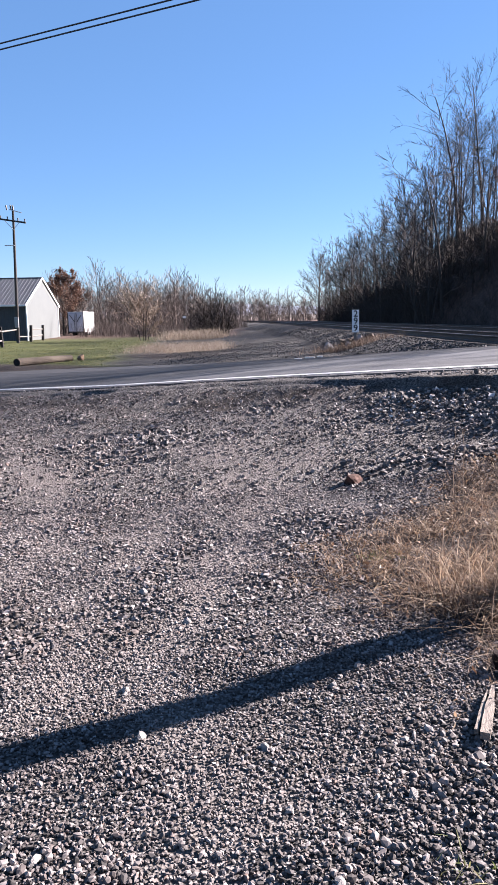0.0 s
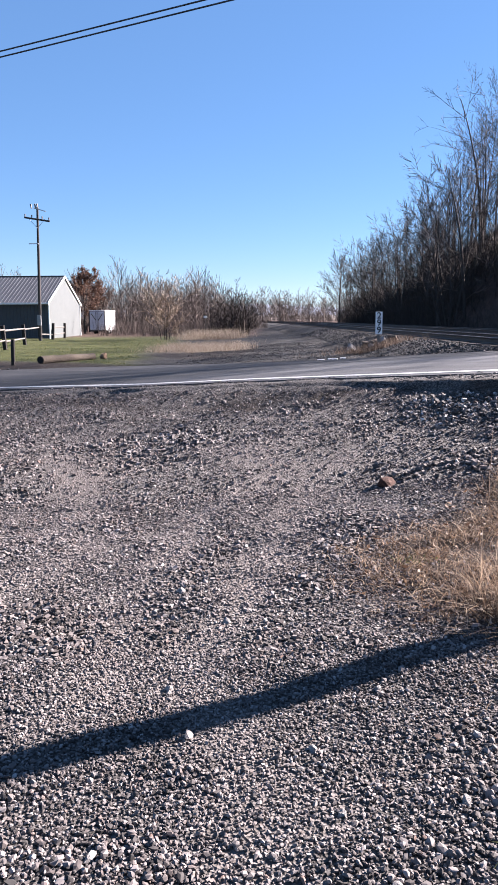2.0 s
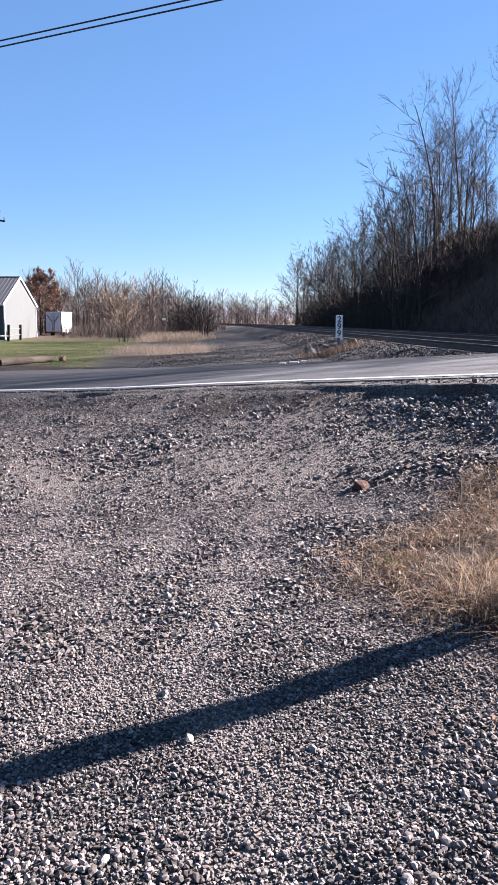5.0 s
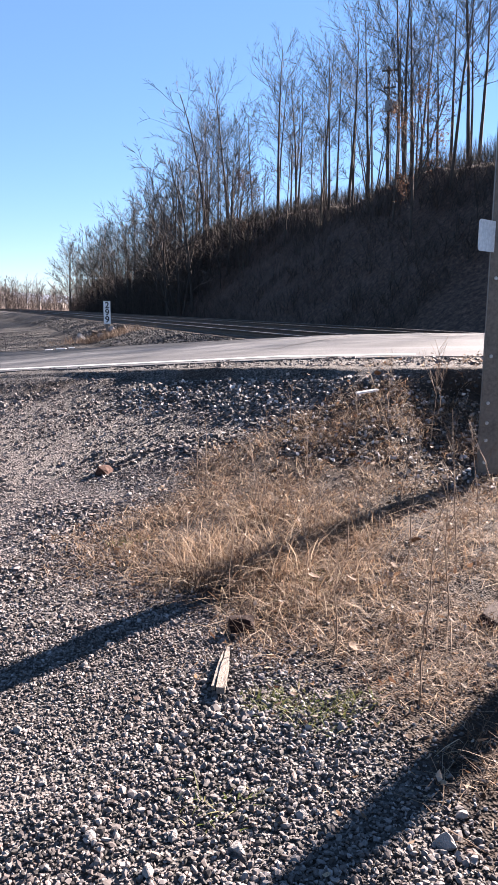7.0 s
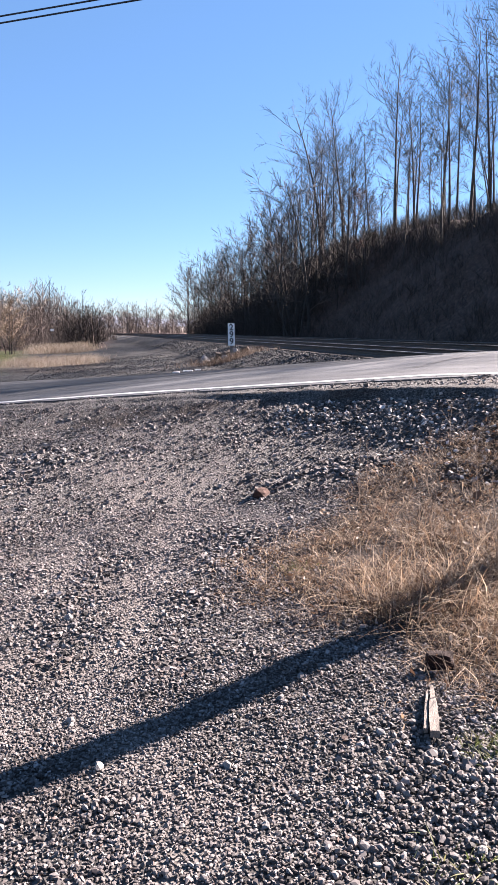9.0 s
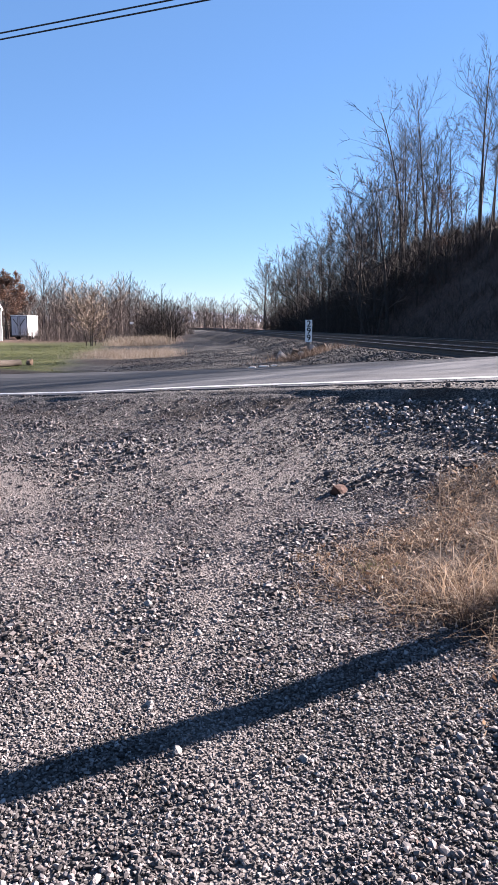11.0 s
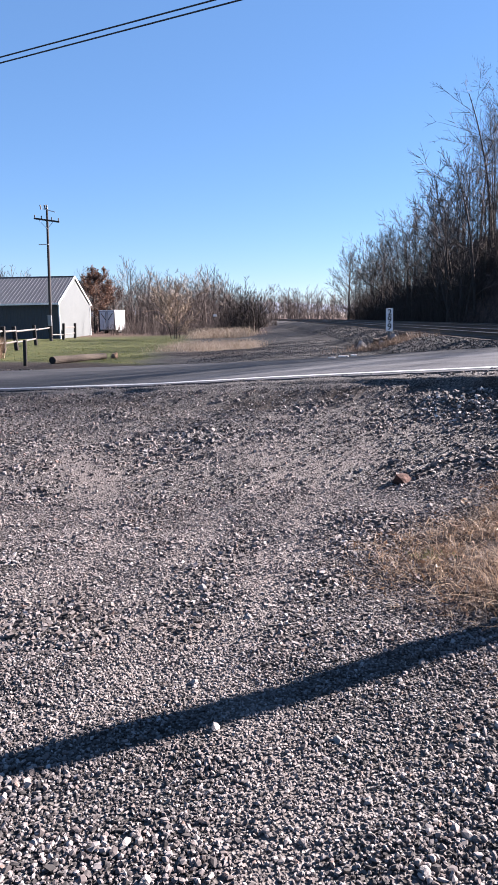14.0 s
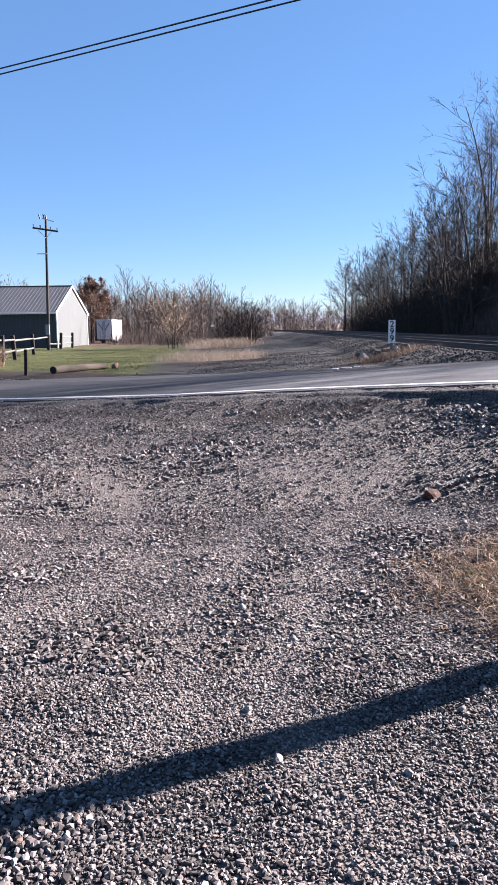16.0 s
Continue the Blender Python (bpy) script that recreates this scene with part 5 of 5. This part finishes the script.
def make_tree(seed, height, label, group="", twig_mat=None, leaves=0, stems=1, bark=None, leaf_size=1.0, **kw):
    rr = random.Random(seed + 5)
    trunks, big, small = [], [], []
    for k in range(stems):
        opts = dict(kw)
        if stems > 1:
            a = 6.283 * k / stems + rr.uniform(-0.4, 0.4)
            q = rr.uniform(0.12, 0.36)
            opts["lean"], opts["foot"] = (math.cos(a) * q, math.sin(a) * q), (math.cos(a) * 0.25, math.sin(a) * 0.25)
        a, b, c = tree_paths(seed + 1000 * k, height * (1 if k == 0 else rr.uniform(0.65, 1.0)), **opts)
        trunks.append(a)
        big += b
        small += c
    e = empty("tree", (0, 0, -50), 0, label, "tree", group)
    for tk in trunks:
        v, f = tube_arrays([tk], 8 if stems == 1 else 5)
        new("trunk", mesh_np("trunk", v, f, [bark or M_BARK], None, True)).parent = e
    v, f = tube_arrays(big, 3)
    v2, f2 = tube_arrays(small, 2)
    f2 = [tuple(i + len(v) for i in q) for q in f2]
    c = new("crown", mesh_np("crown", v + v2, f + f2, [twig_mat or M_TWIG]))
    c.parent = e
    if leaves:
        lv, lf = [], []
        tips = [p for path in small for p in path[1:]]
        for _ in range(leaves):
            x, y, z, _w = rr.choice(tips)
            q = Vector((x + rr.gauss(0, 0.12), y + rr.gauss(0, 0.12), z + rr.gauss(0, 0.12)))
            a, b = Vector((rr.gauss(0, 1), rr.gauss(0, 1), rr.gauss(0, 1))).normalized() * 0.06 * leaf_size, Vector((rr.gauss(0, 1), rr.gauss(0, 1), rr.gauss(0, 1))).normalized() * 0.045 * leaf_size
            o = len(lv)
            lv += [tuple(q - a), tuple(q + b), tuple(q + a), tuple(q - b)]
            lf.append((o, o + 1, o + 2, o + 3))
        lo = new("leaves", mesh_np("leaves", lv, lf, [M_RUSTLEAF]))
        lo.parent = c
        tagged(lo, "clinging russet leaves")
    return e


TALL = [make_tree(40 + k, h, "tall bare deciduous tree on the hilltop", "bare hillside trees", spread=sp * 1.2, first=fi, limbs=lb - 2, dens=1.15, thick=0.8, base_r=br, wide=wd + 4)
        for k, (h, sp, fi, lb, br, wd) in enumerate(((12.0, 0.29, 0.40, 17, 0.12, 58), (13.5, 0.25, 0.44, 17, 0.13, 52), (10.5, 0.34, 0.38, 15, 0.11, 62), (12.5, 0.23, 0.48, 16, 0.11, 50), (14.2, 0.28, 0.42, 18, 0.14, 56)))]
MID = [make_tree(60 + k, h, "bare young tree on the shaded slope", "bare hillside trees", spread=sp, first=0.25, limbs=13, base_r=0.065, wide=58)
       for k, (h, sp) in enumerate(((6.5, 0.30), (8.0, 0.27), (9.5, 0.23), (7.5, 0.28)))]
ARCH = [make_tree(70 + k, h, "many-stemmed bare tree arching over the slope", "bare hillside trees", stems=4, spread=0.27, first=0.28, limbs=8, dens=0.85, base_r=0.055, wide=60, wander=0.05) for k, h in enumerate((7.0, 8.5, 6.0))]
ROUND = [make_tree(76 + k, h, "rounded bare tree where the track bends", "bare hillside trees", M_TWIGLIT if k == 1 else None, spread=0.42, first=0.12, limbs=16, dens=1.08, base_r=0.09, wide=72, wander=0.05) for k, h in enumerate((7.5, 8.5, 6.5))]
OAK = [make_tree(80 + k, h, "small oak holding russet leaves", "bare hillside trees", leaves=900, spread=0.34, first=0.2, limbs=14, base_r=0.08) for k, h in enumerate((6.0, 7.5))]

tr = random.Random(12)
placed = []


def plant(proto, x, y, scale, sink=0.15):
    z = land_at(x, y)
    m = pose(x, y, z - sink, tr.uniform(-3, 3), tr.uniform(-3, 3), tr.uniform(0, 360))
    ob = copy_thing(proto, m)
    ob.scale = (scale, scale, scale)
    return ob


for k in range(64):                                   # the hilltop
    y = 27 + 85 * (k / 64) ** 1.4 + tr.uniform(-1.5, 1.5)
    x = float(track_x(y)) + tr.uniform(17.0, 30.0)
    plant(tr.choice(TALL), x, y, tr.uniform(0.8, 1.15) )
for k in range(28):                                   # the slope and its foot
    y = 36 + 80 * (k / 28) ** 1.2 + tr.uniform(-2, 2)
    x = float(track_x(y)) + tr.uniform(12.5, 19.5)
    plant(tr.choice(OAK if k % 11 == 0 else (ARCH if k % 3 == 0 else MID)), x, y, tr.uniform(0.7, 1.1))
for k in range(50):                                   # along the track where it bends
    y = 58 + 66 * k / 50 + tr.uniform(-2, 2)
    x = float(track_x(y)) + tr.uniform(7.4, 13.0)
    plant(tr.choice(ARCH if k % 4 == 0 else ROUND), x, y, tr.uniform(0.9, 1.45))
for k in range(8):                                    # low growth under the crest
    y = 46 + 56 * k / 8 + tr.uniform(-2, 2)
    plant(tr.choice(ROUND + MID), float(track_x(y)) + tr.uniform(15.0, 20.5), y, tr.uniform(0.5, 0.8))

lean_tree = make_tree(97, 15.0, "bare tree curving out over the wooded slope", "", spread=0.36, first=0.5, limbs=12, dens=0.7, base_r=0.16, thick=1.3, wide=88, rise=-0.01, lean=(-0.03, 0.0), bend=-0.15)
lean_tree.matrix_basis = pose(20.6, 75.0, land_at(20.6, 75.0) - 0.2, 0, 0, 0)


def brush(name, spots, h0, h1, stems, material, label, seed, category="brush", width=0.012, spread=0.55):
    """Thickets: bundles of forked upright stems, all in one mesh."""
    r = np.random.RandomState(seed)
    n = len(spots) * stems
    base = np.repeat(spots, stems, 0) + r.normal(size=(n, 2)) * 0.28
    h = r.uniform(h0, h1, n)
    z0 = land(base[:, 0], base[:, 1]) - 0.1
    az = r.uniform(0, 6.283, n)
    out = np.stack([np.cos(az), np.sin(az)], -1) * (h * r.uniform(0.05, spread, n))[:, None]
    quads = []
    vs = []
    for a0, a1, k0, k1, turn in ((0, 0.5, 1.0, 0.7, 0), (0.5, 1.0, 0.7, 0.25, 0), (0.35, 0.85, 0.6, 0.2, 1.1), (0.5, 0.95, 0.5, 0.15, -1.2), (0.25, 0.7, 0.5, 0.15, 2.4), (0.65, 1.02, 0.4, 0.1, 3.0)):
        p0 = np.concatenate([base + out * a0 ** 1.3, (z0 + h * a0)[:, None]], 1)
        c, s = np.cos(turn), np.sin(turn)
        o2 = np.stack([out[:, 0] * c - out[:, 1] * s, out[:, 0] * s + out[:, 1] * c], -1)
        reach = out * a0 ** 1.3 + (o2 * (a1 ** 1.3 - a0 ** 1.3) if turn == 0 else (o2 + r.normal(size=(n, 2)) * 0.12 * h[:, None]) * 0.7 * (a1 - a0) * 1.5)
        p1 = np.concatenate([base + reach, (z0 + h * a1)[:, None]], 1)
        t = r.uniform(0, 6.283, n)
        w = np.stack([np.cos(t), np.sin(t), np.zeros(n)], -1) * width
        vs.append(np.stack([p0 - w * k0, p0 + w * k0, p1 + w * k1, p1 - w * k1], 1))
    v = np.concatenate(vs, 0)
    f = np.arange(len(v) * 4).reshape(-1, 4)
    return tagged(new(name, mesh_np(name, v.reshape(-1, 3), f, [material])), label, category, kind="stuff")


r = np.random.RandomState(61)
y = 28 + 97 * r.uniform(0, 1, 2000) ** 1.5
spots = np.stack([track_x(y) + r.uniform(7.8, 22, 2000), y], -1)
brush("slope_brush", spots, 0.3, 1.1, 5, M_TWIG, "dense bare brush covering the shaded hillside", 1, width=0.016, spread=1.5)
y = r.uniform(28, 110, 620)
spots = np.stack([track_x(y) + r.uniform(15.5, 25, 620), y], -1)
brush("hilltop_brush", spots, 0.5, 1.9, 9, M_TWIG, "bare saplings along the hilltop", 2, width=0.016, spread=0.8)

y = r.uniform(62, 122, 200)
brush("trackside_brush", np.stack([track_x(y) + r.uniform(6.9, 11.5, 200), y], -1), 1.0, 3.4, 12, M_TWIG, "dark rounded brush where the track bends", 9)

# the far tree line beyond the lawn and down the track
r = np.random.RandomState(62)
n = 330
x = r.uniform(-75, -7, n)
spots = np.stack([x, r.uniform(88, 120, n) + 0.25 * (x + 7)], -1)
brush("far_woods", spots, 0.4, 1.7, 10, M_TWIGLIT, "brown undergrowth at the foot of distant woods", 3, "woods", 0.022, 1.1)
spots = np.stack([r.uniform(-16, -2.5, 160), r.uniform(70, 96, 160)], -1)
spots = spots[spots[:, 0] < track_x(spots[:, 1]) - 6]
brush("thicket", spots, 0.4, 1.7, 18, M_TWIGLIT, "brown thicket beside the railway yard", 4, "brush", 0.014, 0.7)
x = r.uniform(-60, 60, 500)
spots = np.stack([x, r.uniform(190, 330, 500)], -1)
brush("far_woods", spots, 1.0, 5.0, 4, M_TWIGLIT, "hazy distant woods across the valley", 5, "woods", 0.07, 0.7)
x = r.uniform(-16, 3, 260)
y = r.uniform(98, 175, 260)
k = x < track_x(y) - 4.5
brush("thicket", np.stack([x[k], y[k]], -1), 0.7, 2.2, 16, M_TWIGLIT, "low tan brush at the far end of the yard", 6, "brush", 0.02, 0.6)
def grove(name, protos, spots, label, material=None):
    """Many distant trees in one mesh: each spot is (kind, x, y, scale, turn)."""
    vs, fs, o = [], [], 0
    for kind, x, y, sc, turn in spots:
        v, f = protos[kind]
        c, q = math.cos(turn), math.sin(turn)
        p = np.stack([v[:, 0] * c - v[:, 1] * q, v[:, 0] * q + v[:, 1] * c, v[:, 2]], -1) * sc + [x, y, land_at(x, y) - 0.1]
        vs.append(p)
        fs.append(f + o)
        o += len(v)
    return tagged(new(name, mesh_np(name, np.concatenate(vs), np.concatenate(fs), [material or M_TWIGLIT])), label, "woods", kind="stuff")


def far_form(seed, height, twigs=310, low=0.05, wide=0.30, thick=1.0):
    """A distant tree as plain arrays of four-cornered faces: trunk, limbs and a haze of outward twigs."""
    trunk, big, small = tree_paths(seed, height * 0.96, spread=wide, first=0.3 if wide < 0.4 else 0.1, limbs=9, dens=0.55, base_r=0.075, thick=1.7)
    v1, f1 = tube_arrays([trunk], 3)
    v2, f2 = tube_arrays(big + small, 2)
    v1, f1 = v1 + v2, f1 + [tuple(i + len(v1) for i in q) for q in f2]
    r = np.random.RandomState(seed)
    d = r.normal(size=(twigs, 3))
    d /= np.linalg.norm(d, axis=1)[:, None]
    lump = 0.78 + 0.3 * np.sin(3 * d[:, 0] + seed) * np.sin(4 * d[:, 2] + 2 * d[:, 1] + seed)
    q = d * (r.uniform(0.15, 1, twigs) ** 0.45 * lump)[:, None] * [wide * height, wide * height, (1 - low) / 2 * height]
    q[:, 2] += (1 + low) / 2 * height
    out = q * [1, 1, 0.5] + r.normal(size=(twigs, 3)) * 0.11 * height + [0, 0, 0.06 * height]
    out *= (r.uniform(0.05, 0.10, twigs) * height / np.linalg.norm(out, axis=1))[:, None]
    w = np.cross(out, r.normal(size=(twigs, 3)))
    w *= (r.uniform(0.014, 0.036, twigs) * thick / np.linalg.norm(w, axis=1))[:, None]
    v2 = np.stack([q - w, q + w, q + out + w * 0.3, q + out - w * 0.3], 1).reshape(-1, 3)
    v2[:, 2] = np.maximum(v2[:, 2], 0.0)
    f2 = np.arange(twigs * 4).reshape(-1, 4) + len(v1)
    return np.concatenate([np.array(v1), v2]), np.concatenate([np.array(f1), f2])


FORMS = [far_form(120 + k, h, 240, 0.22, 0.30, 0.7) for k, h in enumerate((8.0, 7.0, 9.5, 7.5))]
SHRUBS = [far_form(130 + k, h, 200, 0.0, 0.42) for k, h in enumerate((4.0, 4.6, 3.5, 5.0))]
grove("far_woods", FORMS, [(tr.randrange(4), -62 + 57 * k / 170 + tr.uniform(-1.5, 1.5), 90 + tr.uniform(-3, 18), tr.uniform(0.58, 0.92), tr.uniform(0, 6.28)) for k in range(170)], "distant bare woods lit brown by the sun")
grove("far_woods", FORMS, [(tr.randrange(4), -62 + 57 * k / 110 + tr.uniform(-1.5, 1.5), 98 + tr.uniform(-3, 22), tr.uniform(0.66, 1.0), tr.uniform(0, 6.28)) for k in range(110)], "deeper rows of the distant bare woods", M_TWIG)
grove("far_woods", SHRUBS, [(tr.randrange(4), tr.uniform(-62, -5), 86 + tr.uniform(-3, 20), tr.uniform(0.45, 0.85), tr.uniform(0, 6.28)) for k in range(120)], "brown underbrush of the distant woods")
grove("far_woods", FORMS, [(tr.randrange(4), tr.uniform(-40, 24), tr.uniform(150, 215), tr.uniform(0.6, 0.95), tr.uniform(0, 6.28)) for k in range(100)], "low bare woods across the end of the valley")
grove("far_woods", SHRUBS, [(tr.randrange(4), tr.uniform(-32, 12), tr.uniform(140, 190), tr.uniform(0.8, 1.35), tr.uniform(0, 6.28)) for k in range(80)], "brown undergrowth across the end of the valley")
spots = []
for k in range(110):
    y = 58 + 62 * k / 110 + tr.uniform(-2, 2)
    spots.append((tr.randrange(4), float(track_x(y)) + tr.uniform(7.4, 13.5), y, tr.uniform(0.55, 1.0), tr.uniform(0, 6.28)))
grove("thicket", SHRUBS, [(tr.randrange(4), tr.uniform(-5.6, -1.6), tr.uniform(69, 75), tr.uniform(0.5, 0.85), tr.uniform(0, 6.28)) for k in range(26)], "dark rounded brown bushes beside the yard", M_TWIG)
grove("trackside_brush", SHRUBS, spots, "dark rounded brush where the track bends", M_TWIG)
FARTREES = [make_tree(150 + k, h, "slender bare tree in the distance", "distant bare trees", M_TWIGLIT, spread=0.3, first=0.3, limbs=13, dens=0.7, base_r=0.08, thick=2.2) for k, h in enumerate((8.0, 9.0))]
for x, y, sc in ((-0.5, 150, 0.85), (-2.5, 155, 0.75), (-4, 148, 0.8), (3.5, 160, 0.8), (-11, 130, 0.8), (-13.5, 118, 0.85)):
    plant(FARTREES[0], x, y, sc)
oak = make_tree(88, 6.0, "broad oak with russet leaves behind the barn", leaves=10000, leaf_size=1.5, spread=0.50, first=0.12, limbs=20, wide=75, base_r=0.12, thick=1.6)
oak.matrix_basis = pose(-21.0, 86, land_at(-21.0, 86) - 0.1, 0, 0, 40)
tagged(oak, "broad oak with russet leaves behind the barn", "tree")
oak = copy_thing(OAK[0], pose(-24.8, 86, land_at(-24.8, 86) - 0.1, 0, 0, 140))
tagged(oak, "broad oak with russet leaves behind the barn", "tree")
for proto in TALL + MID + ARCH + ROUND + OAK + FARTREES:
    for o in list(proto.children_recursive) + [proto]:
        bpy.data.objects.remove(o)

r = np.random.RandomState(66)
x = r.uniform(-72, -6, 420)
brush("far_woods", np.stack([x, r.uniform(112, 140, 420)], -1), 0.8, 2.8, 8, M_TWIG, "dense brown understorey of the distant woods", 8, "woods", 0.03, 0.5)

# the pale bush standing at the lawn's edge, and reeds by the yard
bush = make_tree(140, 4.7, "pale bare bush with fine twigs beside the lawn", "", M_TWIGPALE, stems=8, spread=0.44, first=0.10, limbs=9, dens=1.0, base_r=0.026, thick=1.1, wide=72, bark=M_BARK)
bush.matrix_basis = pose(-8.0, 57.5, land_at(-8.0, 57.5), 0, 0, 0)
tagged(bush, category="bush")
r = np.random.RandomState(63)
p = np.stack([r.uniform(-5.8, -1.4, 70), r.uniform(35, 44, 70)], -1)[(70 * r.uniform(0, 1, 8000) ** 1.6).astype(int)] + r.normal(size=(8000, 2)) * [0.42, 0.8]
blades("reeds", p, 0.06 + 0.44 * r.uniform(0, 1, 8000) ** 2, r.uniform(0.007, 0.016, 8000), r.uniform(0.3, 1.6, 8000), M_REED, "pale dry reeds at the edge of the yard", "reeds", 9, 0.3)
p = np.stack([r.uniform(-6.6, -2.8, 50), r.uniform(57, 68, 50)], -1)[(50 * r.uniform(0, 1, 6000) ** 1.6).astype(int)] + r.normal(size=(6000, 2)) * [0.6, 1.0]
blades("reeds", p, 0.15 + 0.8 * r.uniform(0, 1, 6000) ** 2, r.uniform(0.012, 0.028, 6000), r.uniform(0.3, 1.5, 6000), M_REED, "low tawny grass before the thicket", "reeds", 10, 0.3)
p = np.stack([r.normal(size=1500) * 0.7 + 3.4, r.normal(size=1500) * 0.3 + 25.7], -1)
blades("dry_grass", p, r.uniform(0.05, 0.34, 1500), r.uniform(0.006, 0.012, 1500), r.uniform(0.2, 1.2, 1500), M_WEED, "dry grass round the milepost", "grass", 11, 0.4)
p = np.stack([r.normal(size=1100) * 0.18 - 12.5, r.normal(size=1100) * 0.18 + 32.0], -1)
blades("pampas_clump", p, r.uniform(0.35, 1.2, 1100), r.uniform(0.012, 0.026, 1100), r.uniform(0.2, 0.9, 1100), M_DRYGRASS, "tan clump of ornamental grass by the fence", "grass", 12, 0.6)

sign = empty("white_sign", (-5.6, 66.0, land_at(-5.6, 66.0)), 0, "small white sign on a thin post before the thicket", "sign")
part("board", box((0.30, 0.02, 0.18), (0, 0, 1.72), 0.01), M_WHITE, sign)
part("post", rod((0, 0.03, -0.2), (0, 0.03, 1.75), 0.018, sides=8), M_POLE, sign)

# mown lawn, standing up in short tufts
r = np.random.RandomState(91)
p = np.stack([r.uniform(-19, -4.5, 26000), 24 + 34 * r.uniform(0, 1, 26000) ** 1.5], -1)
wob = bumps(p[:, 0], p[:, 1], 5) * 0.8
p = p[(p[:, 0] + 0.06 * (p[:, 1] - 25) + wob * 0.6 < -5.3) & (ACROSS[0] * p[:, 0] + ACROSS[1] * p[:, 1] > 20.8) & (bumps(p[:, 0], p[:, 1], 2.4) > r.uniform(-1.2, 0.9, len(p)))]
blades("lawn_grass", p, r.uniform(0.03, 0.085, len(p)), r.uniform(0.012, 0.03, len(p)), r.uniform(0.3, 1.4, len(p)), M_LAWNBLADE, "short green and straw-coloured lawn grass", "grass", 92, 0.4)

# far hills
def ridge(name, y, x0, x1, height, material, label, seed):
    r = np.random.RandomState(seed)
    xs = np.linspace(x0, x1, 90)
    prof = height * (0.55 + 0.25 * np.sin(xs / (x1 - x0) * 9 + seed) + 0.12 * np.sin(xs / (x1 - x0) * 23 + 2) + 0.03 * r.normal(size=90))
    v = np.concatenate([np.stack([xs, np.full(90, y), np.full(90, -5.0)], -1), np.stack([xs, np.full(90, y + 200), prof], -1), np.stack([xs, np.full(90, y + 700), prof * 0.4], -1)])
    i = np.arange(89)
    f = np.concatenate([np.stack([i, i + 1, i + 91, i + 90], -1), np.stack([i + 90, i + 91, i + 181, i + 180], -1)])
    return tagged(new(name, mesh_np(name, v, f, [material], None, True)), label, "hill", kind="structure")


# blue distance haze is painted into the far ridge's base colour
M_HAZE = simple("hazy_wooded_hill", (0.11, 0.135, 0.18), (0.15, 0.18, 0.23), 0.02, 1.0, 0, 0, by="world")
M_FARHILL = simple("brown_wooded_hill", (0.13, 0.11, 0.10), (0.22, 0.19, 0.17), 0.05, 1.0, 0, 0, by="world")
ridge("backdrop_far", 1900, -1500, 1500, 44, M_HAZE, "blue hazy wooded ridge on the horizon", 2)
ridge("backdrop_near", 700, -700, 500, 13, M_FARHILL, "low brown wooded hill in the distance", 5)
